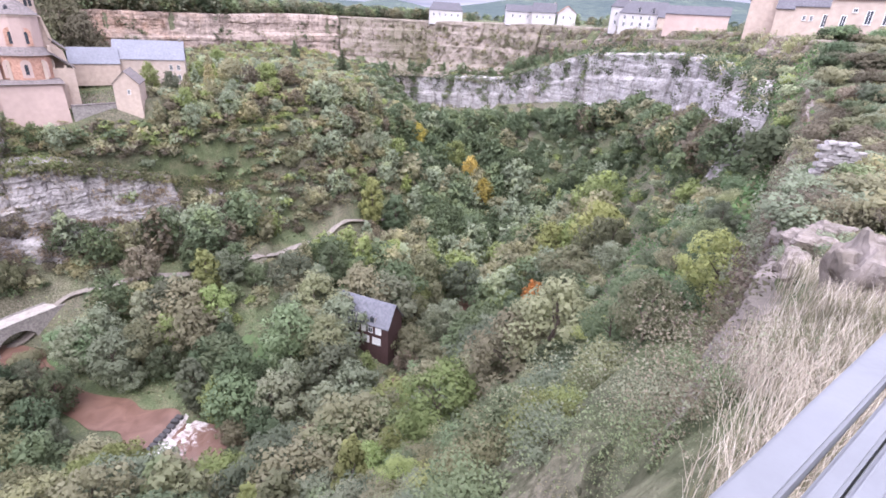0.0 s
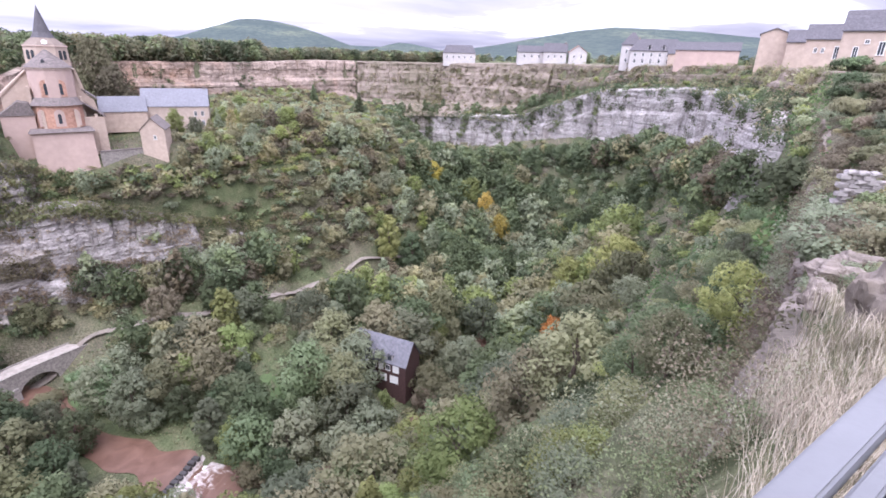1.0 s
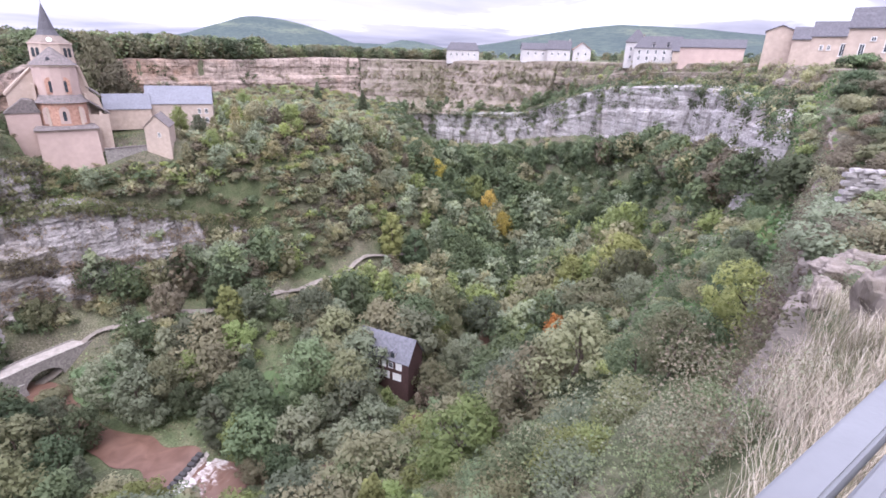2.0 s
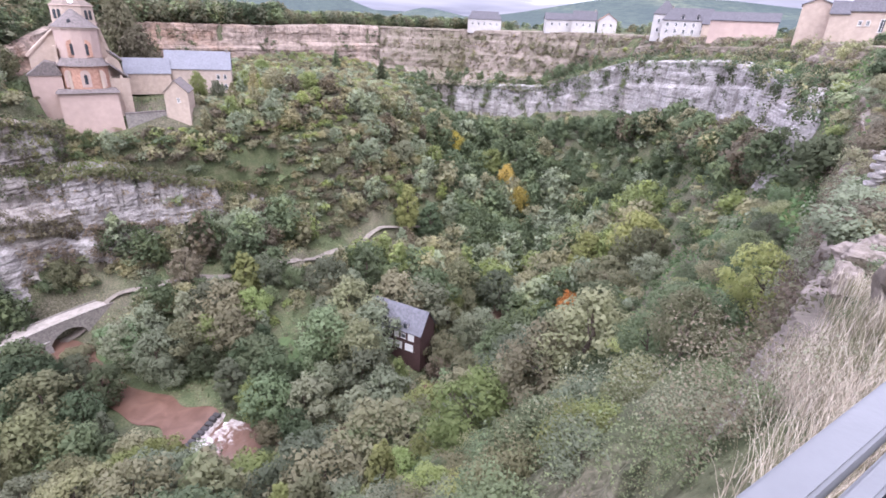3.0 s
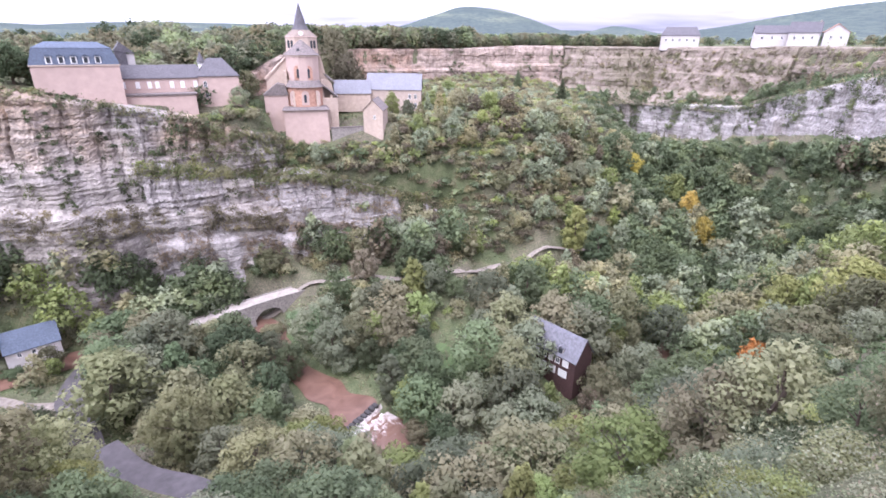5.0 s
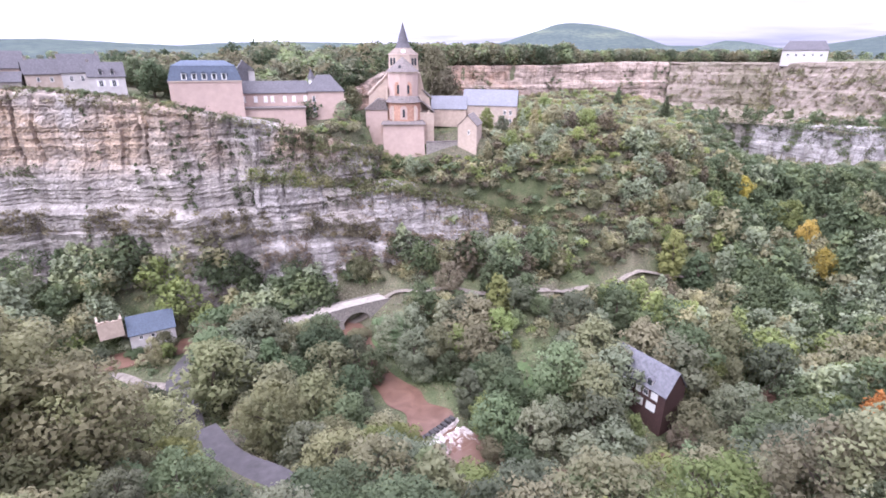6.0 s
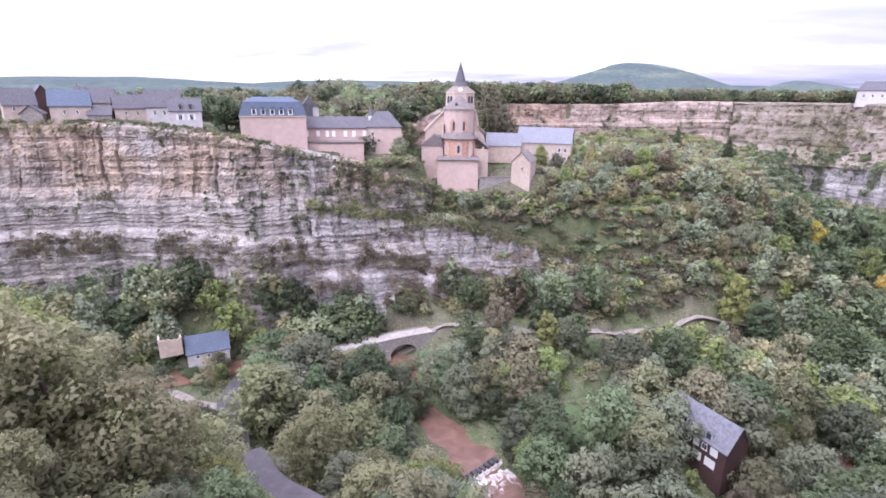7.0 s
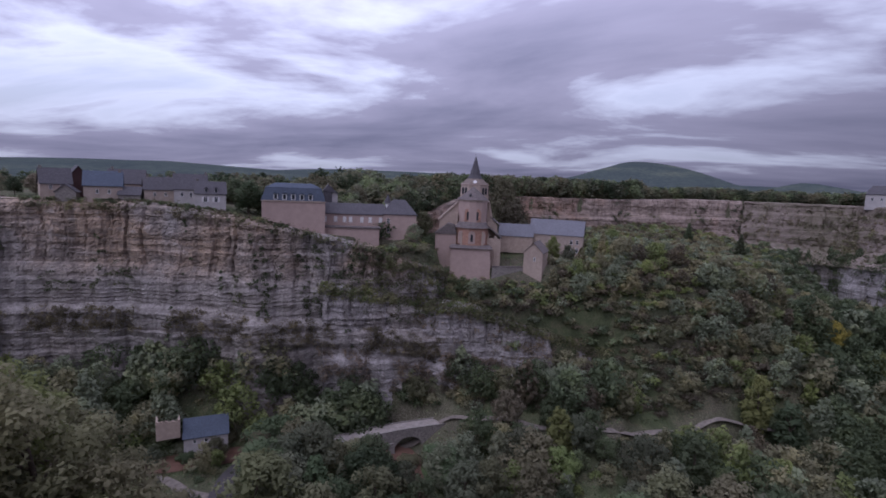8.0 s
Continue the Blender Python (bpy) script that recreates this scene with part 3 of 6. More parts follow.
def tree_shape(seed, form):
    """Trunk and crown of a tree one unit high: (places, quads) twice."""
    r = np.random.RandomState(seed)
    lobes, limbs = [], []
    if form == "broad":
        n, count, size = 40, 3300, 0.050
        for i in range(n):
            t = (i + 0.5) / n
            a = i * 2.4 + r.uniform(-0.5, 0.5)
            zz = 0.22 + 0.66 * t + r.uniform(-0.04, 0.04)
            rr = 0.37 * math.sin(math.pi * min(0.97, 0.25 + 0.70 * t)) * r.uniform(0.45, 1.18)
            lobes.append((rr * math.cos(a), rr * math.sin(a), zz, r.uniform(0.075, 0.175) * (1.1 - 0.3 * t), r.uniform(0.7, 1.0)))
    elif form == "fine":
        n, count, size = 50, 5400, 0.036
        for i in range(n):
            t = (i + 0.5) / n
            a = i * 2.4 + r.uniform(-0.5, 0.5)
            zz = 0.20 + 0.68 * t + r.uniform(-0.05, 0.05)
            rr = 0.38 * math.sin(math.pi * min(0.97, 0.25 + 0.70 * t)) * r.uniform(0.6, 1.14)
            lobes.append((rr * math.cos(a), rr * math.sin(a), zz, r.uniform(0.06, 0.15) * (1.1 - 0.3 * t), r.uniform(0.65, 0.95)))
    elif form == "tall":
        n, count, size = 24, 2400, 0.046
        for i in range(n):
            t = (i + 0.5) / n
            a = i * 2.4
            rr = 0.13 * math.sin(math.pi * (0.2 + 0.75 * t)) + r.uniform(-0.02, 0.03)
            lobes.append((rr * math.cos(a), rr * math.sin(a), 0.16 + 0.76 * t, r.uniform(0.055, 0.10) * (1.1 - 0.4 * t), 1.2))
    elif form == "conifer":
        n, count, size = 26, 2600, 0.044
        for i in range(n):
            t = (i + 0.5) / n
            a = i * 2.4
            rr = 0.16 * (1 - t) + 0.01
            lobes.append((rr * math.cos(a), rr * math.sin(a), 0.12 + 0.84 * t, 0.035 + 0.07 * (1 - t), 0.6))
    elif form == "finebush":
        n, count, size = 26, 3400, 0.052
        for i in range(n):
            a = i * 2.4 + r.uniform(-0.5, 0.5)
            rr = 0.58 * math.sqrt((i + 0.3) / n)
            lobes.append((rr * math.cos(a), rr * math.sin(a), 0.54 - 0.5 * rr + r.uniform(-0.16, 0.26), r.uniform(0.13, 0.28), 0.85))
    else:  # bush
        n, count, size = 18, 1200, 0.11
        for i in range(n):
            a = i * 2.4 + r.uniform(-0.5, 0.5)
            rr = 0.55 * math.sqrt((i + 0.3) / n)
            lobes.append((rr * math.cos(a), rr * math.sin(a), 0.56 - 0.5 * rr + r.uniform(-0.14, 0.2), r.uniform(0.17, 0.32), 0.85))
    crown = leaf_cloud(r, lobes, count, size, (0, 0, 0.1 if "bush" in form else 0.42))
    top = 0.75 if "bush" not in form else 0.5
    sway = r.uniform(-0.03, 0.03, (4, 2))
    stem = [(0, 0, -0.04)] + [(sway[i, 0], sway[i, 1], top * (i + 1) / 4) for i in range(4)]
    limbs.append(tube(stem, [0.026, 0.021, 0.017, 0.012, 0.005]))
    for i in range(6):
        lx, ly, lz = lobes[int((i + 0.5) * n / 6)][:3]
        z0 = max(0.08, lz - 0.22)
        limbs.append(tube([(0, 0, z0), (lx * 0.5, ly * 0.5, (z0 + lz) / 2 + 0.02), (lx, ly, lz)], [0.010, 0.007, 0.003], 5))
    return join(limbs), crown


FORMS = {f: [tree_shape(100 + 17 * i + s, f) for s in range(3)] for i, f in enumerate(("broad", "tall", "conifer", "bush", "fine", "finebush"))}
TREE_MESH = {}


def tree_mesh(form, k, leaf):
    key = (form, k, leaf)
    if key not in TREE_MESH:
        (tv, tf), (cv, cf, cn) = FORMS[form][k]
        TREE_MESH[key] = (mesh_of("trunk", tv, tf, M_BARK, True), mesh_of("crown", cv, cf, LEAF[leaf], True, cn))
    return TREE_MESH[key]


WORD = {"green": "mid-green", "dark": "dark green", "olive": "olive-green", "grey": "grey-green", "lime": "yellow-green", "yellow": "golden yellow",
        "orange": "orange autumn", "pale": "pale olive", "brown": "brownish half-bare"}
KIND = {"finebush": ("shrub", "leafy shrub on the near bank"), "fine": ("tree", "broadleaf tree on the near slope"), "broad": ("tree", "broadleaf tree on the gorge slope"), "tall": ("slender_tree", "slender tree rising from the gorge woods"),
        "conifer": ("conifer", "pointed conifer among the woods"), "bush": ("shrub", "rounded shrub on the gorge slope")}


def plant(x, y, h, form, leaf, rnd, wide=1.0, z=None):
    k = rnd.randrange(3)
    if form == "broad" and math.hypot(x, y) < 100:
        form = "fine"
    if form == "bush" and math.hypot(x, y) < 48:
        form = "finebush"
    z = float(ground_z(x, y)) if z is None else z
    name, words = KIND[form]
    e = thing(name, WORD[leaf] + " " + words, "shrub" if "bush" in form else "tree", group=name + "s of the gorge")
    e.matrix_world = Matrix.Translation((x, y, z - 0.1)) @ Matrix.Rotation(rnd.uniform(0, 6.28), 4, "Z") @ Matrix.Diagonal((h * wide, h * wide, h, 1))
    tm, cm = tree_mesh(form, k, leaf)
    for nm, me in (("trunk", tm), ("crown", cm)):
        o = new(nm, me)
        o.parent = e
    return e



# ---------------------------------------------------------------- roads, river, clearings
TRACKS = {
    "bridge_track": [(-122, 118), (-106, 126), (-93, 134), (-66, 161), (-54, 160), (-41, 163.5), (-22, 161), (-10, 168), (11, 189), (22, 195), (34, 200), (48, 207)],
    "lane": [(-36, 46), (-44, 58), (-54, 60), (-63, 63), (-74, 69), (-83, 77), (-92, 84), (-104, 94), (-112, 108), (-116, 118)],
    "footpath": [(-152, 86), (-144.5, 91.4), (-139, 94), (-128, 96), (-115, 92), (-104, 93)],
}


def ribbon(name, line, width, mat, label, lift=0.12, step=1.0, category="road", wavy=0.08):
    line = np.array(line, float)
    s = np.concatenate([[0], np.cumsum(np.hypot(*np.diff(line[:, :2], axis=0).T))])
    u = np.arange(0, s[-1], step)
    x, y = np.interp(u, s, line[:, 0]), np.interp(u, s, line[:, 1])
    k = max(3, int(9 / step))
    ker = np.ones(k) / k
    x, y = (np.convolve(np.pad(a, k, mode="reflect", reflect_type="odd"), ker, "same")[k:-k] for a in (x, y))
    tx, ty = np.gradient(x), np.gradient(y)
    ln = np.hypot(tx, ty)
    nx, ny = -ty / ln, tx / ln
    z = line[0, 2] * 0 + np.interp(u, s, line[:, 2]) if line.shape[1] > 2 else np.maximum(ground_z(x + nx, y + ny), ground_z(x - nx, y - ny))
    if line.shape[1] == 2:
        z = np.convolve(np.pad(z, 4, mode="edge"), np.ones(9) / 9, "same")[4:-4]
    offs = np.linspace(-0.5, 0.5, 5)
    wv = width * (1 + wavy * waves(x, y, 6, 17))
    vs = np.stack([np.column_stack([x + nx * wv * o, y + ny * wv * o, z + lift - 0.10 * (2 * o) ** 2]) for o in offs], 1).reshape(-1, 3)
    ob = new(name, mesh_of(name, vs, grid_faces(len(u), 5), mat, True))
    return tagged(ob, label, category, kind="structure")


ribbon("river", [(x, y, z + 1.0) for x, y, z in RIVER], 9.6, M_RIVER, "muddy red-brown river below the bridge and weir", 0.0, 1.0, "water", 0.28)
M_PATH = plain("earth_track", (0.235, 0.20, 0.172), 0.95, 0.3, 0.7)
ribbon("road_track", TRACKS["bridge_track"], 3.2, M_PATH, "pale dusty track over the bridge and below the cliff", 0.35)
ribbon("road_lane", TRACKS["lane"], 6.0, M_ASPHALT, "worn grey asphalt lane at the gorge bottom", 0.45)
ribbon("road_footpath", TRACKS["footpath"], 3.0, M_PATH, "pale earth footpath beside the ruin", 0.45)


def clear_of(x, y):
    """True where woods may stand: away from roads, river and open patches."""
    ok = np.ones(x.shape, bool)
    for n, w in (("bridge_track", 6.5), ("lane", 6.0), ("footpath", 4.5)):
        ok &= near_line(x, y, np.column_stack([np.array(TRACKS[n]), np.zeros(len(TRACKS[n]))]))[0] > w
    ok &= near_line(x, y, RIVER)[0] > np.where((x > -64) & (x < -16), 8.0, np.where(x > -16, 2.6, 4.5))
    for cx, cy, rad in OPEN:
        ok &= np.hypot(x - cx, y - cy) > rad
    return ok


OPEN = [(-12, 126, 8), (22, 129, 9.0), (16, 120, 7), (-80, 137, 13), (-68, 150, 9), (-33, 97, 9), (-133, 114, 11), (-136, 104, 9), (-73, 204, 14), (-48, 207, 9), (-55, 238, 24), (-62, 208, 14), (-112, 84, 6), (-122, 87, 7), (-132, 88, 7), (-52, 50, 9), (-62, 55, 9), (-40, 46, 9), (-75, 64, 8)]

# ---------------------------------------------------------------- woods
WORD["straw"] = "dry straw-coloured"


def leaf_for(x, y, rnd):
    w = float(waves(x, y, 31, 70)) * 0.8 + rnd.uniform(-1.0, 1.0)
    leaf = "dark" if w < -0.85 else "green" if w < -0.2 else "grey" if w < 0.35 else "olive" if w < 1.0 else "lime" if w < 1.4 else "brown"
    if y > 215 and x > 40 and rnd.random() < 0.5:
        leaf = "dark"
    if -90 < x < -8 and 165 < y < 215 and rnd.random() < 0.42:
        leaf = "brown"
    if x > 15 and 40 < y < 190 and leaf in ("dark", "brown", "grey", "green") and rnd.random() < 0.6:
        leaf = rnd.choice(("green", "lime", "lime", "olive", "grey"))
    if -75 < x < -5 and 92 < y < 132 and rnd.random() < 0.5:
        leaf = "dark"
    if x < -40 and y < 92 and math.hypot(x, y) < 145 and leaf in ("dark", "green") and rnd.random() < 0.6:
        leaf = rnd.choice(("olive", "grey", "olive"))
    if -50 < x < 50 and 185 < y < 310 and leaf in ("dark", "green", "brown"):
        leaf = rnd.choice(("pale", "pale", "olive", "lime", "grey", "brown"))
    if x < -38 and y < 80 and rnd.random() < 0.6:
        leaf = "pale"
    if leaf == "brown" and math.hypot(x, y) < 125:
        leaf = "olive"
    return leaf


# highest line of sight, in degrees, that the woods leave open to the far cliffs, by azimuth
OPEN_AZ = (-30, -20, -15, -4, 4, 8, 11, 18, 25, 28, 32, 36, 41.6, 46, 50, 56)
OPEN_EL = (-5.2, -4.8, -4.1, -4.5, -5.3, -6.4, -8.0, -8.8, -9.0, -8.0, -7.0, -5.6, -5.9, -6.8, -7.3, -8.0)


def far_limit(x, y, z):
    """Height that a plant may reach below that line."""
    az, dist = math.degrees(math.atan2(x, y)), math.hypot(x, y)
    if -27 < az < -12 and 150 < dist < 208:      # the church and its yard
        return max(-math.tan(radians(10.2)) * dist - z, 1.5)
    if dist < (80 if az > 30 else 150) or az < -26:
        return 99.0
    return max(math.tan(radians(float(np.interp(az, OPEN_AZ, OPEN_EL)))) * dist - z, 3.4 if x < 60 else 2.6)


def sites(step, seed, jitter):
    r = np.random.RandomState(seed)
    xs, ys = np.meshgrid(np.arange(-230, 178, step), np.arange(4, 352, step), indexing="ij")
    xs = (xs + r.uniform(-jitter, jitter, xs.shape)).ravel()
    ys = (ys + r.uniform(-jitter, jitter, ys.shape)).ravel()
    d, side, (zr, drop, out, edge, share) = near_line(xs, ys, RIM)
    az = np.degrees(np.arctan2(xs, ys))
    keep = (side > 0) & clear_of(xs, ys) & (az > -74) & (az < 62)
    keep &= (d > out + 1.5) | ((edge < 0.5) & (d < out * 0.72) & (d > 1.5))
    xs, ys = xs[keep], ys[keep]
    gz_ = ground_z(xs, ys)
    slope = np.hypot(ground_z(xs + 1, ys) - gz_, ground_z(xs, ys + 1) - gz_)
    ok = slope < 8
    xs, ys, gz_, slope = xs[ok], ys[ok], gz_[ok], slope[ok]
    order = np.argsort(np.hypot(xs, ys))
    return xs[order], ys[order], gz_[order], slope[order]


JOINED = {}


def joined_plant(x, y, z, h, form, leaf, rnd, r, thin, grow, wide=1.0):
    (tv, tf), (cv, cf, cn) = FORMS[form][rnd.randrange(3)]
    m = rnd.uniform(0, 6.28)
    rot = np.array([[math.cos(m), -math.sin(m), 0], [math.sin(m), math.cos(m), 0], [0, 0, 1]])
    keep = r.uniform(size=len(cf)) < thin
    q4, n4 = cv.reshape(-1, 3, 3)[keep], cn.reshape(-1, 3, 3)[keep].reshape(-1, 3) @ rot.T
    mid = q4.mean(1, keepdims=True)
    q4 = mid + (q4 - mid) * grow
    JOINED.setdefault(leaf, []).append(((q4.reshape(-1, 3) @ rot.T) * (h * wide, h * wide, h) + (x, y, z - 0.15), np.arange(len(q4) * 3).reshape(-1, 3), n4))


# spots that stay open to the viewpoint: bridge, track, paths, weir, lawn, house fronts
OPEN_VIEW = [(-92, 136, -86), (-84, 144, -85), (-75, 153, -84.5), (-66, 160, -84), (-41, 164, -80), (-10, 167, -79), (-3, 179, -81), (7, 190, -82), (16, 193, -80), (25, 196, -79),
             (-160, 101, -84), (-151, 100, -88), (-137, 98, -90), (-117, 93, -88), (-92, 84, -84), (-73, 69, -73.5), (-65, 63, -72), (-57, 61.5, -72.5), (-52, 60, -72),
             (-54, 117, -92), (-46, 114, -92), (-37, 112, -92), (-31, 108, -92), (-30, 104, -94), (-24, 103, -94), (-18, 99, -95), (17, 126, -89.5), (21, 124, -89), (25, 121, -89),
             (71, 122, -77), (92, 220, -75), (91, 149, -74), (1, 123, -80), (90, 237, -70),
             (-136, 118, -81), (-131, 119, -81), (-142, 108, -80)]


def view_limit(x, y, z, dist):
    """Height that a plant may reach without closing the view to one of those spots."""
    ux, uy = x / dist, y / dist
    vx, vy, vz = VIEW.T
    ahead, across = (vx - x) * ux + (vy - y) * uy, np.abs((vx - x) * uy - (vy - y) * ux)
    hit = (ahead > 0) & (ahead < 90) & (across < np.where((vx < -60) & (vy > 130), 8.5, 6.0))
    return float(np.min(np.where(hit, vz * dist / np.hypot(vx, vy) - z, 99.0)))


VIEW = np.array(OPEN_VIEW, float)


# trees that stand out from the rest: x, y, height, form, leaves, width
NOTABLE = []
NOTABLE += [
    (-2.0, 124.0, 18, "broad", "green", 1.05),
    (91.0, 149.0, 18, "broad", "lime", 0.9),
    (71.0, 122.0, 12, "broad", "orange", 0.75),
    (92.0, 220.0, 16, "broad", "yellow", 0.7),
    (45.5, 156.5, 18, "broad", "olive", 1.0),
    (60.3, 153.6, 18, "broad", "grey", 1.0),
    (34.2, 199.6, 22, "tall", "lime", 1.1),
    (27.2, 93.1, 15, "broad", "brown", 0.9),
    (6.0, 103.0, 13, "broad", "grey", 1.0),
    (-7.0, 105.8, 14, "broad", "grey", 1.1),
    (-19.8, 108.2, 13, "broad", "lime", 0.8),
    (27.6, 23.9, 5.5, "broad", "lime", 1.0),
    (89.0, 100.2, 4, "bush", "dark", 1.3),
    (63.7, 51.6, 7, "bush", "dark", 1.2),
    (47.0, 116.9, 15, "broad", "green", 1.1),
    (67.4, 131.2, 12, "broad", "lime", 1.0),
]
NOTABLE += [
    (56.1, 79.1, 9, "broad", "green", 1.0),
    (27.9, 152.0, 4, "bush", "orange", 1.0),
    (43.8, 198.2, 20, "tall", "dark", 1.3),
    (86.3, 247.9, 16, "broad", "lime", 1.0),
    (68.6, 258.5, 12, "broad", "yellow", 0.8),
    (90.5, 236.8, 13, "broad", "yellow", 0.8),
    (12.8, 153.0, 17, "tall", "dark", 1.2),
    (-43.3, 158.7, 14, "broad", "brown", 0.9),
    (-30.3, 162.2, 13, "tall", "green", 1.2),
    (-19.1, 152.8, 13, "broad", "grey", 1.0),
    (-11.0, 340.8, 11, "conifer", "dark", 1.0),
    (10.6, 300.3, 11, "conifer", "green", 1.0),
    (32.9, 280.1, 12, "conifer", "dark", 1.0),
    (2.9, 207.0, 10, "broad", "olive", 1.1),
    (36.1, 226.1, 11, "broad", "grey", 1.1),
    (-25.6, 274.8, 8, "broad", "lime", 1.2),
]
NOTABLE += [
    (-85.6, 89.0, 21, "broad", "pale", 1.1),
    (-59.3, 91.4, 19, "broad", "pale", 1.0),
    (-50.2, 89.3, 17, "broad", "green", 1.0),
    (-70.9, 92.5, 18, "broad", "olive", 1.0),
    (-45.5, 127.1, 15, "broad", "grey", 1.1),
    (-33.0, 134.0, 12, "broad", "lime", 1.0),
    (-22.0, 140.3, 13, "broad", "lime", 1.0),
    (-110.7, 136.9, 14, "broad", "olive", 1.0),
    (-55.7, 44.0, 15, "broad", "pale", 1.0),
    (-52.4, 32.2, 16, "broad", "pale", 1.1),
    (-132.7, 107.0, 4, "bush", "green", 1.2),
    (-123.9, 110.5, 9, "broad", "olive", 1.0),
    (-141.2, 100.0, 6, "bush", "grey", 1.2),
    (-56.1, 118.9, 12, "broad", "dark", 1.0),
    (-65.2, 127.9, 10, "broad", "grey", 1.0),
    (-73.2, 131.5, 7, "bush", "dark", 1.2),
    (-70.5, 140.5, 5, "bush", "olive", 1.3),
    (-64.0, 146.0, 5, "bush", "green", 1.2),
]
NOTABLE += [
    (-83.7, 117.8, 13, "broad", "olive", 1.0),
    (-117.6, 141.5, 14, "broad", "dark", 1.1),
    (-100.7, 152.8, 13, "broad", "dark", 1.1),
    (-125.4, 136.1, 13, "broad", "dark", 1.0),
    (-79.3, 162.7, 10, "broad", "olive", 1.0),
    (-144.3, 109.3, 5, "bush", "green", 1.2),
    (-51.1, 42.6, 9, "broad", "lime", 1.0),
    (32.0, 121.5, 15, "broad", "olive", 0.9),
    (41.9, 132.5, 13, "broad", "grey", 1.0),
    (30.3, 118.7, 9, "broad", "brown", 1.0),
    (-139.0, 113.5, 4, "bush", "brown", 1.3),
    (-134.0, 115.6, 4.5, "bush", "olive", 1.3),
    (-129.4, 120.0, 5, "bush", "olive", 1.2),
    (-146.9, 111.6, 3.5, "bush", "lime", 1.2),
    (-138.1, 109.9, 4, "bush", "grey", 1.2),
    (-59.3, 28.9, 16, "broad", "pale", 1.1),
]
NOTABLE += [
    (-66.5, 36.8, 17, "broad", "pale", 1.1),
    (-68.1, 28.9, 16, "broad", "lime", 1.1),
    (-53.1, 31.9, 13, "broad", "pale", 1.1),
    (-78.4, 40.0, 17, "broad", "lime", 1.1),
    (-57.9, 22.2, 16, "broad", "pale", 1.1),
    (-70.4, 45.7, 14, "broad", "pale", 1.1),
    (-84.9, 49.0, 17, "broad", "pale", 1.1),
    (-81.0, 262.0, 34, "broad", "olive", 0.62),
    (-44.5, 221.6, 11, "broad", "lime", 0.7),
    (-37.4, 218.8, 9, "broad", "grey", 0.8),
    (-144.1, 145.8, 13, "broad", "green", 1.0),
    (-147.6, 156.3, 11, "broad", "olive", 1.0),
    (-165.3, 159.9, 12, "broad", "dark", 1.0),
    (-103.5, 211.0, 14, "broad", "olive", 1.0),
    (-112.5, 212.0, 13, "broad", "grey", 1.0),
    (-72.5, 255.0, 25, "broad", "brown", 0.75),
    (-88.0, 256.0, 21, "broad", "olive", 0.9),
]


def beside_notable(x, y, dist):
    """Share of its height that a common plant keeps beside or in front of a tree that stands out."""
    ux, uy = x / dist, y / dist
    nx, ny, nh, rad = STANDING.T
    ahead, across = (nx - x) * ux + (ny - y) * uy, np.abs((nx - x) * uy - (ny - y) * ux)
    if np.any(np.hypot(ahead, across) < rad * 0.9):
        return 0.0
    return float(np.min(np.where((ahead > 0) & (ahead < 26) & (across < rad * 1.1), 0.45 + 0.02 * ahead, 1.0)))


STANDING = np.array([(a, b, h, h * (0.2 if form in ("tall", "conifer") else 0.36) * wide) for a, b, h, form, leaf, wide in NOTABLE if h >= 8])


